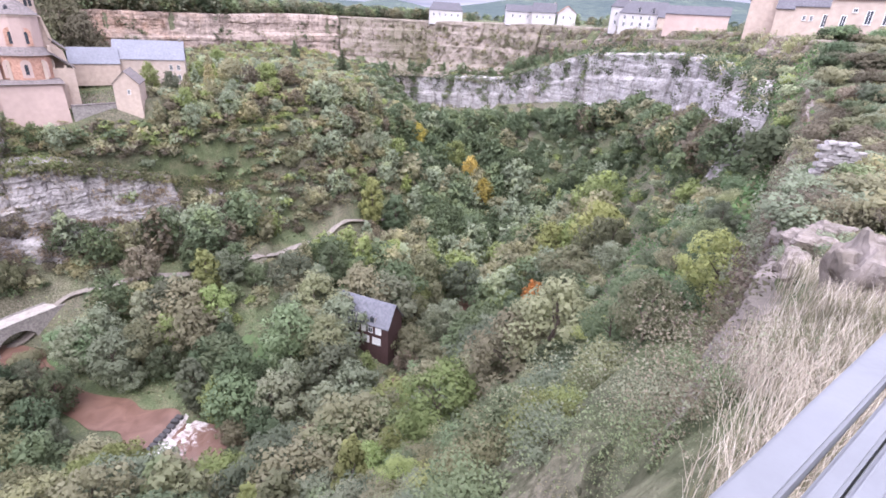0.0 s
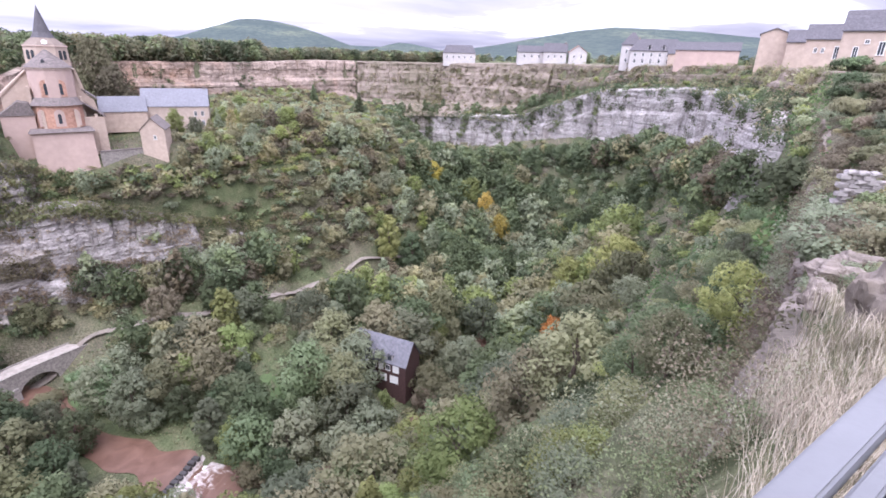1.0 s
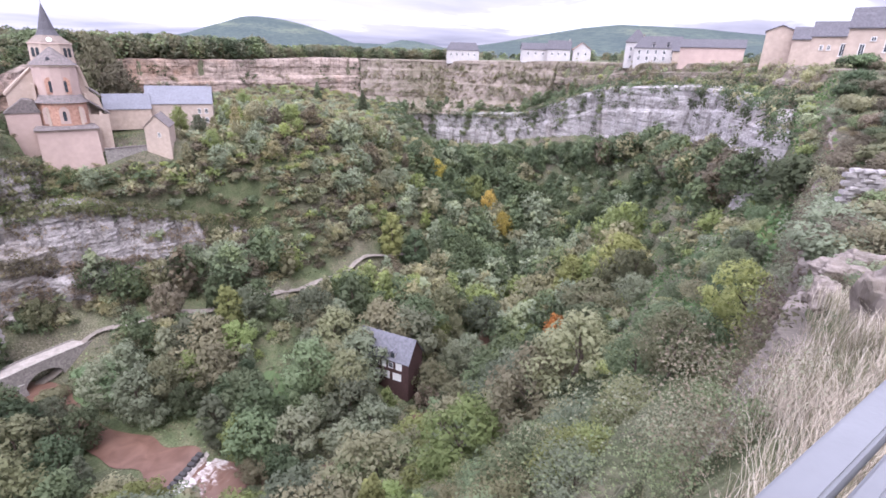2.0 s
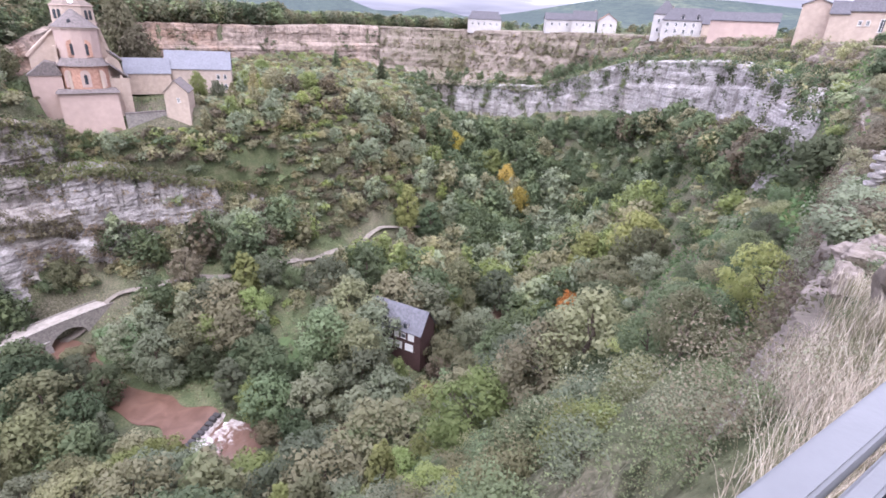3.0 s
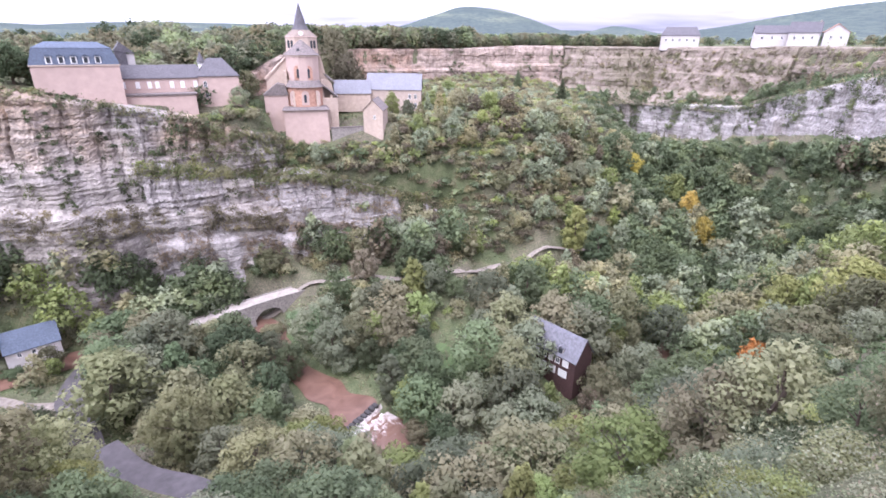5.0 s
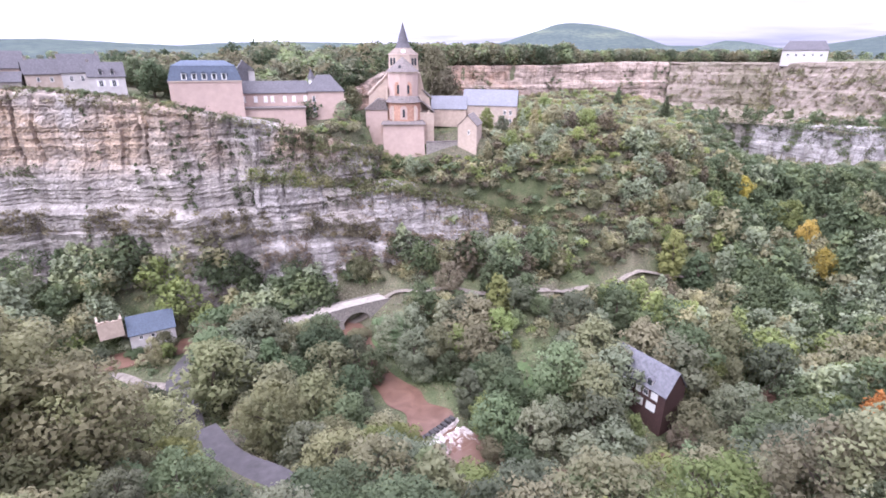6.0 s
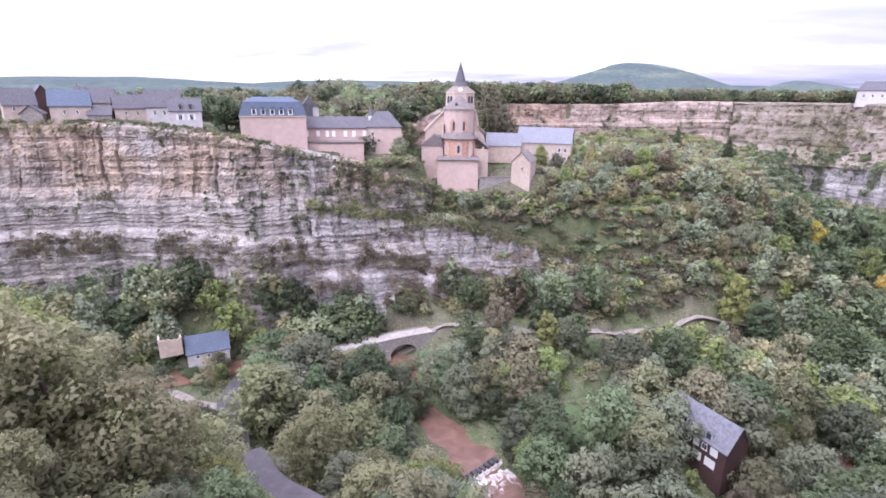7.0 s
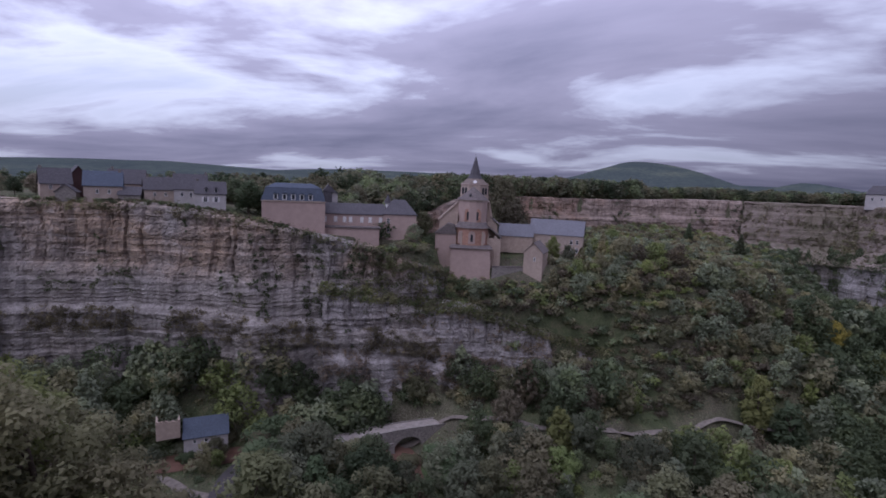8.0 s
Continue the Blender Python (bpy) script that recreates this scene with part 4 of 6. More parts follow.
def place_woods():
    rnd = random.Random(5)
    r = np.random.RandomState(9)
    count = 0
    for x, y, z, slope in zip(*sites(7.9, 12, 3.2)):
        x, y, z = float(x), float(y), float(z)
        az, dist = math.degrees(math.atan2(x, y)), math.hypot(x, y)
        meadow = az > 36 and -62 < z < -14 and dist > 50 and float(waves(x, y, 21, 34)) > -0.2
        bare = inside(np.array(x), np.array(y), BENCH) and math.hypot(x + 62, y - 190) < 32
        q = rnd.random()
        if bare or slope > 1.6 or dist < 42 or (z > -16 and not inside(np.array(x), np.array(y), BENCH)):
            continue
        if meadow and q < 0.72:
            continue
        if z < -76:
            form, h = ("broad", rnd.uniform(12, 19)) if q < 0.84 else ("tall", rnd.uniform(14, 21))
        else:
            form, h = ("broad", rnd.uniform(7.5, 14) if x < 5 or y < 110 else rnd.uniform(11, 18)) if q < 0.86 else ("tall", rnd.uniform(11, 16))
            if q > 0.97:
                form = "conifer"
        leaf = leaf_for(x, y, rnd)
        share = beside_notable(x, y, dist)
        if share == 0:
            continue
        h *= share
        if -45 < x < 55 and 195 < y < 330:
            h *= 0.78
        lim = min(view_limit(x, y, z, dist), far_limit(x, y, z) * rnd.uniform(0.85, 1.08))
        if lim < 3.5:
            continue
        h = min(h, lim)
        if count < 235:
            count += 1
            plant(x, y, h, form, leaf, rnd, rnd.uniform(0.9, 1.25), z)
        else:
            joined_plant(x, y, z, h, form, leaf, rnd, r, 0.30 if dist < 230 else 0.17, 1.42 if dist < 230 else 1.9)
    count = 0
    for x, y, z, slope in zip(*sites(3.8, 14, 1.8)):
        x, y, z = float(x), float(y), float(z)
        az, dist = math.degrees(math.atan2(x, y)), math.hypot(x, y)
        meadow = az > 36 and -62 < z < -12 and float(waves(x, y, 21, 34)) > -0.15 and dist > 50
        bare = inside(np.array(x), np.array(y), BENCH) and math.hypot(x + 62, y - 190) < 24
        q = rnd.random()
        if z > -22 and dist > 100 and x > 60 and not bare and q > (0.55 if x > 70 else 0.22) and not inside(np.array(x), np.array(y), BENCH):
            continue
        if 10 < dist < 78 and x > 5:
            continue
        if dist < 9 or (meadow and q > 0.3) or (bare and q > 0.7) or (z < -72 and q > 0.36):
            continue
        h = rnd.uniform(0.7, 1.5) if dist < 16 else rnd.uniform(1.4, 2.8) if (meadow or bare or dist < 30) else rnd.uniform(2.0, 5.0) if dist < 64 else rnd.uniform(2.2, 4.8)
        steep = slope > 0.8 and -62 < x < 45 and 150 < y < 232
        if steep:
            h = rnd.uniform(2.4, 5.4)
        h = min(h, view_limit(x, y, z, dist), far_limit(x, y, z))
        if h < 0.5:
            continue
        leaf = rnd.choice(("brown", "olive", "brown", "grey", "olive", "dark")) if steep else leaf_for(x, y, rnd)
        if steep:
            joined_plant(x + rnd.uniform(-2.5, 2.5), y + rnd.uniform(-2.5, 2.5), z, h * 0.8, "bush", rnd.choice(("brown", "olive", "lime")), rnd, r, 0.10, 2.2, 1.2)
        if count < 190:
            count += 1
            plant(x, y, h, "bush", leaf, rnd, rnd.uniform(0.9, 1.3), z)
        else:
            joined_plant(x, y, z, h, "bush", leaf, rnd, r, (0.28 if dist < 120 else 0.14) if dist < 200 else 0.08, (1.35 if dist < 120 else 1.9) if dist < 200 else 2.5, rnd.uniform(0.9, 1.3))
    # trees along the foot of the white cliff
    for k in range(10, 16):
        a, b = RIM[k], RIM[k + 1]
        n = math.hypot(b[0] - a[0], b[1] - a[1])
        for i in range(int(n / 5)):
            t, o = (i + rnd.random()) * 5 / n, rnd.uniform(3, 9)
            o += a[4] + t * (b[4] - a[4])
            x, y = a[0] + t * (b[0] - a[0]) - (b[1] - a[1]) / n * o, a[1] + t * (b[1] - a[1]) + (b[0] - a[0]) / n * o
            z = float(ground_z(x, y))
            h = min(14, far_limit(x, y, z) * rnd.uniform(0.7, 1.05))
            if h < 2.5:
                continue
            joined_plant(x, y, z, h, "broad", rnd.choice(("dark", "green", "dark", "olive", "brown")), rnd, r, 0.26, 1.7)
    # scrub falling from the convent terrace over the cliff edge
    for i in range(700):
        x, y = rnd.uniform(-124, -76), rnd.uniform(146, 196)
        z, dist = float(ground_z(x, y)), math.hypot(x, y)
        if z > -21 or z < -58:
            continue
        h = min(rnd.uniform(1.2, 3.8), float(np.interp(math.degrees(math.atan2(x, y)), (-33, -29, -26, -24.5), (-0.128, -0.118, -0.112, -0.150))) * dist - z)
        if h > 0.7:
            joined_plant(x, y, z, h, "bush", rnd.choice(("olive", "green", "brown", "lime", "dark", "olive")), rnd, r, 0.16, 1.8, rnd.uniform(1.0, 1.5))
    # low scrub at the foot of the rear and far cliffs
    spots = []
    for i in range(1500):
        k = rnd.uniform(12.3, 22)
        a, b = RIM[int(k)], RIM[int(k) + 1]
        n, o = math.hypot(b[0] - a[0], b[1] - a[1]), rnd.uniform(7, 46)
        o += (a[4] + (k % 1) * (b[4] - a[4])) * (0.9 if k < 17.5 else 0.4)
        spots.append((a[0] + (k % 1) * (b[0] - a[0]) - (b[1] - a[1]) / n * o, a[1] + (k % 1) * (b[1] - a[1]) + (b[0] - a[0]) / n * o, k))
    spots = np.array(spots)
    for (x, y, k), z in zip(spots.tolist(), ground_z(spots[:, 0], spots[:, 1]).tolist()):
        if math.hypot(x + 55, y - 236) < 24:
            continue
        h = min(rnd.uniform(2.4, 6.0), max(far_limit(x, y, z) * rnd.uniform(0.9, 1.25), 2.4))
        joined_plant(x, y, z, h, "bush" if h < 3.5 else "broad", rnd.choice(("olive", "lime", "pale", "grey", "brown", "pale") if k > 17 else ("dark", "green", "dark", "grey")), rnd, r, 0.16, 2.0, rnd.uniform(1.0, 1.4))
    # dark trees on the ledge above the pale far cliff
    for i in range(46):
        k = rnd.uniform(14.2, 16.9)
        a, b = RIM[int(k)], RIM[int(k) + 1]
        n, o = math.hypot(b[0] - a[0], b[1] - a[1]), (a[4] + (k % 1) * (b[4] - a[4])) * rnd.uniform(0.5, 0.76)
        x, y = a[0] + (k % 1) * (b[0] - a[0]) - (b[1] - a[1]) / n * o, a[1] + (k % 1) * (b[1] - a[1]) + (b[0] - a[0]) / n * o
        joined_plant(x, y, float(ground_z(x, y)), rnd.uniform(3.5, 8), "broad" if i % 3 else "tall", rnd.choice(("dark", "dark", "green")), rnd, r, 0.2, 1.8, rnd.uniform(0.8, 1.2))
    # brown and olive scrub over the steep side of the church terrace
    spots = np.array([(rnd.uniform(-100, 34), rnd.uniform(160, 240)) for i in range(1500)])
    sx, sy = spots.T
    sz = ground_z(sx, sy)
    fall = np.hypot(ground_z(sx + 1, sy) - sz, ground_z(sx, sy + 1) - sz)
    path = np.column_stack([np.array(TRACKS["bridge_track"]), np.zeros(len(TRACKS["bridge_track"]))])
    good = (sz < -37) & (sz > -80) & (fall > 0.35) & (fall < 6) & (near_line(sx, sy, path)[0] > 5)
    for x, y, z in np.column_stack([spots, sz])[good].tolist():
        h = min(rnd.uniform(1.3, 3.6), far_limit(x, y, z))
        joined_plant(x, y, z, h, "bush", rnd.choice(("brown", "olive", "pale", "grey", "pale", "brown") if z < -46 else ("olive", "lime", "pale", "olive")), rnd, r, 0.14, 1.9, rnd.uniform(1.1, 1.6))
    # dark trees on the talus under the village cliff
    for i in range(34):
        t = rnd.random()
        x, y = -88 - 78 * t + rnd.uniform(-3, 3), 150 - 36 * t + rnd.uniform(-7, 5)
        z = float(ground_z(x, y))
        if z > -70 or math.hypot(x + 133, y - 115) < 11:
            continue
        joined_plant(x, y, z, min(rnd.uniform(13, 20), view_limit(x, y, z, math.hypot(x, y))), "tall" if i % 3 else "broad", rnd.choice(("dark", "green", "dark", "olive", "grey")), rnd, r, 0.4, 1.4, rnd.uniform(1.0, 1.4))
    # scrub on the shoulder beyond the rail, outside the gorge edge
    n = 0
    while n < 460:
        a, dist = radians(rnd.uniform(42, 70)), 11 + 95 * rnd.random() ** 1.2
        x, y = dist * math.sin(a), dist * math.cos(a)
        d, side, _ = near_line(np.array([x]), np.array([y]), RIM)
        if side[0] > 0 or d[0] > 16 or (dist < 15 and 48 < math.degrees(a) < 64):
            continue
        n += 1
        h = rnd.uniform(0.3, 0.7) if dist < 22 else rnd.uniform(0.7, 2.0)
        joined_plant(x, y, float(ground_z(x, y)), h, "bush", rnd.choice(("brown", "brown", "olive", "grey", "dark")), rnd, r, 0.6, 0.9, rnd.uniform(1.0, 1.5))
    for leaf, pieces in JOINED.items():
        v, f = join([q[:2] for q in pieces])
        tagged(new("far_woods", mesh_of("far_woods", v, f, LEAF[leaf], True, np.concatenate([q[2] for q in pieces]))), WORD[leaf] + " woods and scrub covering the far gorge slopes", "woods", kind="stuff")


place_woods()


def place_undergrowth():
    """Low weeds and grass tussocks over the open ground of the gorge."""
    r = np.random.RandomState(33)
    for leaf, n, size, seed in (("green", 34000, 0.75, 51), ("olive", 30000, 0.7, 52), ("brown", 22000, 0.6, 53), ("meadow", 70000, 0.6, 54)):
        meadow = leaf == "meadow"
        az, dist = np.radians(r.uniform(24 if meadow else -74, 62, n)), 30 + 290 * r.uniform(size=n) ** 0.75
        x, y = dist * np.sin(az), dist * np.cos(az)
        d, side, (zr, drop, out, edge, share) = near_line(x, y, RIM)
        ok = (side > 0) & (waves(x, y, 21 if meadow else seed, 34) > -0.35) & (~np.full(n, meadow) | (x > 30) & (y < 190)) & (near_line(x, y, RIVER)[0] > 6.5)
        for t in TRACKS.values():
            ok &= near_line(x, y, np.column_stack([np.array(t), np.zeros(len(t))]))[0] > 3
        x, y = x[ok], y[ok]
        z = ground_z(x, y)
        c = np.column_stack([x, y, z + r.uniform(0.05, 0.5, len(x))])
        a = r.normal(size=(len(x), 3)) * (1, 1, 0.5)
        a /= np.linalg.norm(a, axis=1)[:, None]
        b = np.cross(a, r.normal(size=(len(x), 3)))
        b /= np.linalg.norm(b, axis=1)[:, None]
        s = size * r.uniform(0.5, 1.4, len(x))[:, None] * 0.5
        q = np.stack([c - a * s, c - b * s * 0.8, c + a * s, c + b * s * 0.8], 1).reshape(-1, 3)
        tagged(new("undergrowth", mesh_of("undergrowth", q, np.arange(len(q)).reshape(-1, 4), LEAF["grass" if meadow else leaf])), WORD["green" if meadow else leaf] + " weeds and tussocks on the gorge ground", "undergrowth", kind="stuff")


place_undergrowth()


def cliff_growth(face, n, seed, leaf, pick, size=(0.7, 1.7), blade=0.62):
    """Shrubs and ivy rooted in the ledges and cracks of a rock face."""
    X, Y, Z, V, U = face
    r = np.random.RandomState(seed)
    pieces = []
    i = r.randint(0, X.shape[0], n * 12)
    j = r.randint(0, X.shape[1], n * 12)
    ok = pick(U[i, j], V[i, j], r)
    for a, b in list(zip(i[ok], j[ok]))[:n]:
        p = np.array((X[a, b], Y[a, b], Z[a, b]))
        rad = r.uniform(*size)
        lobes = [(p[0] + r.uniform(-1, 1) * rad, p[1] + r.uniform(-1, 1) * rad, p[2] + r.uniform(-0.4, 0.5) * rad, rad * r.uniform(0.5, 0.9), 0.8) for _ in range(4)]
        pieces.append(leaf_cloud(r, lobes, 42 if blade > 0.3 else 90, blade))
    v, f = join(pieces)
    tagged(new("cliff_shrubs", mesh_of("cliff_shrubs", v, f, LEAF[leaf])), WORD[leaf] + " shrubs and ivy rooted in the cliff ledges", "shrubs", kind="stuff")


def ledge(v0, v1, cut):
    return lambda u, v, r: (v > v0) & (v < v1) & (np.sin(u / 9.0) + np.sin(u / 3.7 + 1) > cut)


cliff_growth(FACES["village"], 760, 1, "brown", ledge(0.475, 0.585, -0.9), (0.9, 2.0))
cliff_growth(FACES["village"], 150, 2, "dark", ledge(0.28, 0.42, 0.2))
cliff_growth(FACES["village"], 300, 3, "olive", ledge(0.0, 0.04, -1.2), (1.1, 2.3))
cliff_growth(FACES["village"], 330, 31, "dark", ledge(0.0, 0.03, -0.9), (1.0, 2.4))
cliff_growth(FACES["village"], 260, 32, "brown", ledge(0.0, 0.05, -1.6), (0.8, 1.6))
cliff_growth(FACES["village"], 170, 4, "dark", lambda u, v, r: (np.abs((u + 3 * np.sin(v * 9)) % 31 - 4) < 1.2) & (v < 0.8), (0.4, 0.9))
cliff_growth(FACES["church"], 620, 5, "brown", lambda u, v, r: (u < 62) | ((u < 95) & (r.uniform(size=len(u)) < 0.25)), (0.8, 1.9))
cliff_growth(FACES["church"], 420, 6, "brown", ledge(0.44, 0.70, -0.7), (0.8, 1.8))
cliff_growth(FACES["church"], 520, 7, "olive", ledge(0.0, 0.10, -2.0), (1.0, 2.4))
cliff_growth(FACES["church"], 240, 71, "lime", ledge(0.0, 0.08, -1.2), (0.9, 2.0))
cliff_growth(FACES["rear"], 140, 8, "dark", ledge(0.0, 0.9, 0.8))
cliff_growth(FACES["rear"], 160, 81, "olive", ledge(0.35, 1.0, 0.0), (1.0, 2.4))
cliff_growth(FACES["right"], 420, 9, "dark", lambda u, v, r: ((v < 0.22) & (np.sin(u / 8) > -0.6)) | (np.sin(u / 5.0) + np.sin(u / 2.2) > 1.25), (1.0, 2.4))
cliff_growth(FACES["right"], 300, 91, "dark", lambda u, v, r: (v < 0.06) & (np.sin(u / 6) + np.sin(u / 2.7) > -0.7), (1.2, 2.6))
cliff_growth(FACES["right"], 160, 92, "olive", lambda u, v, r: v < 0.05, (1.0, 2.2))
cliff_growth(FACES["right"], 520, 93, "dark", lambda u, v, r: (u > 165) & (v < 0.34) & (np.sin(u / 4.1) + np.sin(u / 1.9 + 1) > 0.75), (0.8, 1.8))
cliff_growth(FACES["slope"], 420, 121, "brown", lambda u, v, r: v > 0.08, (0.5, 1.1))
cliff_growth(FACES["slope"], 420, 12, "olive", lambda u, v, r: (v > 0.12) & (np.sin(u / 11) + np.sin(v * 21 + u / 17) > 0.1), (0.8, 2.0))
cliff_growth(FACES["slope"], 160, 13, "dark", lambda u, v, r: v > 0.85, (1.2, 2.6))


cliff_growth(FACES["bank"], 300, 18, "olive", lambda u, v, r: np.sin(u / 7) + np.sin(v * 17 + u / 13) > -0.5, (0.8, 2.0))
cliff_growth(FACES["bank"], 260, 19, "dark", lambda u, v, r: (v > 0.5) & (np.sin(u / 5 + 2) > -0.3), (1.0, 2.4))
cliff_growth(FACES["bank"], 260, 20, "brown", lambda u, v, r: np.sin(u / 11 + 1) + np.sin(v * 13) > -0.2, (0.7, 1.6))
cliff_growth(FACES["near"], 620, 21, "brown", lambda u, v, r: (u > 9) & (v < 0.85), (0.35, 1.0), 0.15)
cliff_growth(FACES["near"], 260, 22, "grey", lambda u, v, r: (u > 22) & (v < 0.7), (0.5, 1.2), 0.2)
cliff_growth(FACES["near"], 150, 14, "olive", lambda u, v, r: v < 0.5, (0.3, 0.8), 0.14)
cliff_growth(FACES["village"], 240, 16, "dark", lambda u, v, r: (u < 84) & (u > 26) & (v < 0.45) & (np.sin(u / 2.6) + np.sin(u / 1.1 + v * 5) > 0.5), (0.5, 1.3))
cliff_growth(FACES["village"], 260, 17, "olive", lambda u, v, r: (u < 34) & (v < 0.3), (0.9, 2.0))
cliff_growth(FACES["village"], 160, 171, "green", lambda u, v, r: (u < 44) & (v < 0.34), (0.9, 1.9))
cliff_growth(FACES["village"], 120, 172, "brown", lambda u, v, r: (u < 40) & (v < 0.4), (0.8, 1.6))


def place_rim_hedge():
    """Low bushes and a few trees along the village edge of the cliff."""
    rnd = random.Random(47)
    r = np.random.RandomState(48)
    pieces = {}
    for i in range(210):
        k = rnd.uniform(24.6, 29.6)
        a, b = RIM[int(k)], RIM[int(k) + 1]
        n, o = math.hypot(b[0] - a[0], b[1] - a[1]), rnd.uniform(-0.5, 4.0)
        x = a[0] + (b[0] - a[0]) * (k % 1) + (b[1] - a[1]) / n * o
        y = a[1] + (b[1] - a[1]) * (k % 1) - (b[0] - a[0]) / n * o
        rad = rnd.uniform(0.5, 1.1)
        z = float(ground_z(x, y)) if o > 0.3 else a[2] + (b[2] - a[2]) * (k % 1)
        lobes = [(x + r.normal() * rad * 0.7, y + r.normal() * rad * 0.7, z + rad * r.uniform(0.1, 0.8), rad * r.uniform(0.5, 0.9), 0.8) for _ in range(4)]
        pieces.setdefault(rnd.choice(("olive", "dark", "brown", "green")), []).append(leaf_cloud(r, lobes, 90, 0.42))
    for leaf, p in pieces.items():
        v, f = join(p)
        tagged(new("rim_hedge", mesh_of("rim_hedge", v, f, LEAF[leaf])), WORD[leaf] + " bushes along the village edge of the cliff", "shrubs", kind="stuff")
    for x, y, h, form, leaf in ((-213, 112, 9, "broad", "brown"), (-219, 108, 7, "broad", "dark"), (-167, 145, 8, "broad", "olive"), (-180, 138, 7, "broad", "dark"), (-145, 147, 12, "broad", "olive"), (-140, 152, 11, "broad", "green")):
        plant(x, y, h, form, leaf, rnd)


place_rim_hedge()


def place_bank():
    """Bushes on the rocky shoulder beyond the viewpoint, outside the gorge edge."""
    rnd = random.Random(83)
    n = 0
    while n < 95:
        x, y = rnd.uniform(12, 125), rnd.uniform(4, 92)
        d, side, _ = near_line(np.array([x]), np.array([y]), RIM)
        if side[0] > 0 or not 0.8 < d[0] < 20 or math.degrees(math.atan2(x, y)) > 70:
            continue
        n += 1
        plant(x, y, rnd.uniform(0.7, 1.6) * (1 + math.hypot(x, y) / 70), "bush", rnd.choice(("olive", "green", "brown", "grey", "dark")), rnd, rnd.uniform(0.9, 1.3))


place_bank()


def place_near_slope():
    """Single bushes and small trees on the slope right below the viewpoint."""
    rnd = random.Random(29)
    r = np.random.RandomState(30)
    x, y = r.uniform(5, 84, 5200), r.uniform(11, 84, 5200)
    d, side, _ = near_line(x, y, RIM)
    z, dist, az = ground_z(x, y), np.hypot(x, y), np.degrees(np.arctan2(x, y))
    ok = (side > 0) & (d > 4.5) & (dist < 80) & (az < 52)
    taken = [(a, b, h * 0.4 * w) for a, b, h, form, leaf, w in NOTABLE]
    n = 0
    for px, py, pz, pd in np.column_stack([x, y, z, dist])[ok].tolist():
        h = rnd.uniform(1.6, 3.4) if pd < 26 else rnd.uniform(2.2, 5.2)
        if rnd.random() < 0.12 and pd > 30:
            h *= 1.4
        if any(math.hypot(px - a, py - b) < 0.42 * h + q for a, b, q in taken):
            continue
        taken.append((px, py, 0.42 * h))
        h = min(h, view_limit(px, py, pz, pd))
        if h < 1.2:
            continue
        form = "finebush" if h < 3.6 else "fine"
        leaf = rnd.choice(("green", "green", "olive", "grey", "lime", "pale", "dark", "green"))
        if n < 150:
            n += 1
            plant(px, py, h, form, leaf, rnd, rnd.uniform(0.95, 1.25), pz)


place_near_slope()


# plateau woods and hedges beyond the rim, seen as a dark line under the sky
def place_far_line():
    rnd = random.Random(77)
    r = np.random.RandomState(78)
    pieces = {"dark": [], "green": [], "olive": [], "grey": []}
    spots = []
    for i in range(2900):
        az = radians(rnd.uniform(-68, 62))
        dist = 200 + 500 * rnd.random() ** 1.3 if math.degrees(az) < 10 else 330 + 700 * rnd.random()
        x, y = dist * math.sin(az), dist * math.cos(az)
        if i > 1500:                       # the wooded edge right behind the far rim
            k = rnd.uniform(16, 21) if i < 2300 else rnd.uniform(19, 25)
            a, b = RIM[int(k)], RIM[int(k) + 1]
            o = 4 + (30 if i < 2300 else 90) * rnd.random() ** 1.5
            n = math.hypot(b[0] - a[0], b[1] - a[1])
            x = a[0] + (b[0] - a[0]) * (k % 1) + (b[1] - a[1]) / n * o
            y = a[1] + (b[1] - a[1]) * (k % 1) - (b[0] - a[0]) / n * o
        spots.append((x, y))
    sx, sy = np.array(spots).T
    sd, sside, _ = near_line(sx, sy, RIM)
    sz, sw = ground_z(sx, sy), waves(sx, sy, 41, 120)
    off = (sside > 0) | (sd < 3) | (sx < -138) & (sd < 32) | (sx < -104) & (sy < 200) & (sd < 24) | (np.arange(len(sx)) <= 1500) & (sw < -0.05)
    for i in np.flatnonzero(~off):
        x, y, z, dist = float(sx[i]), float(sy[i]), float(sz[i]), math.hypot(sx[i], sy[i])
        h = rnd.uniform(5, 10) if i <= 1500 else rnd.uniform(4.5, 9) if x > -20 else rnd.uniform(8, 15)
        (_, _), (cv, cf, _) = FORMS["broad"][rnd.randrange(3)]
        kq = r.uniform(size=len(cf)) < (0.09 if dist < 400 else 0.035)
        q4 = cv.reshape(-1, 3, 3)[kq]
        mid = q4.mean(1, keepdims=True)
        q4 = mid + (q4 - mid) * (2.2 if dist < 400 else 3.3)
        v = q4.reshape(-1, 3) * np.array([h * 1.2, h * 1.2, h]) + (x, y, z - 1.2)
        pieces[rnd.choice(("dark", "green", "olive", "grey"))].append((v, np.arange(len(q4) * 3).reshape(-1, 3)))
    for leaf, p in pieces.items():
        v, f = join(p)
        tagged(new("plateau_woods", mesh_of("plateau_woods", v, f, LEAF[leaf])), WORD[leaf] + " hedges and copses on the plateau", "woods", kind="stuff")


place_far_line()



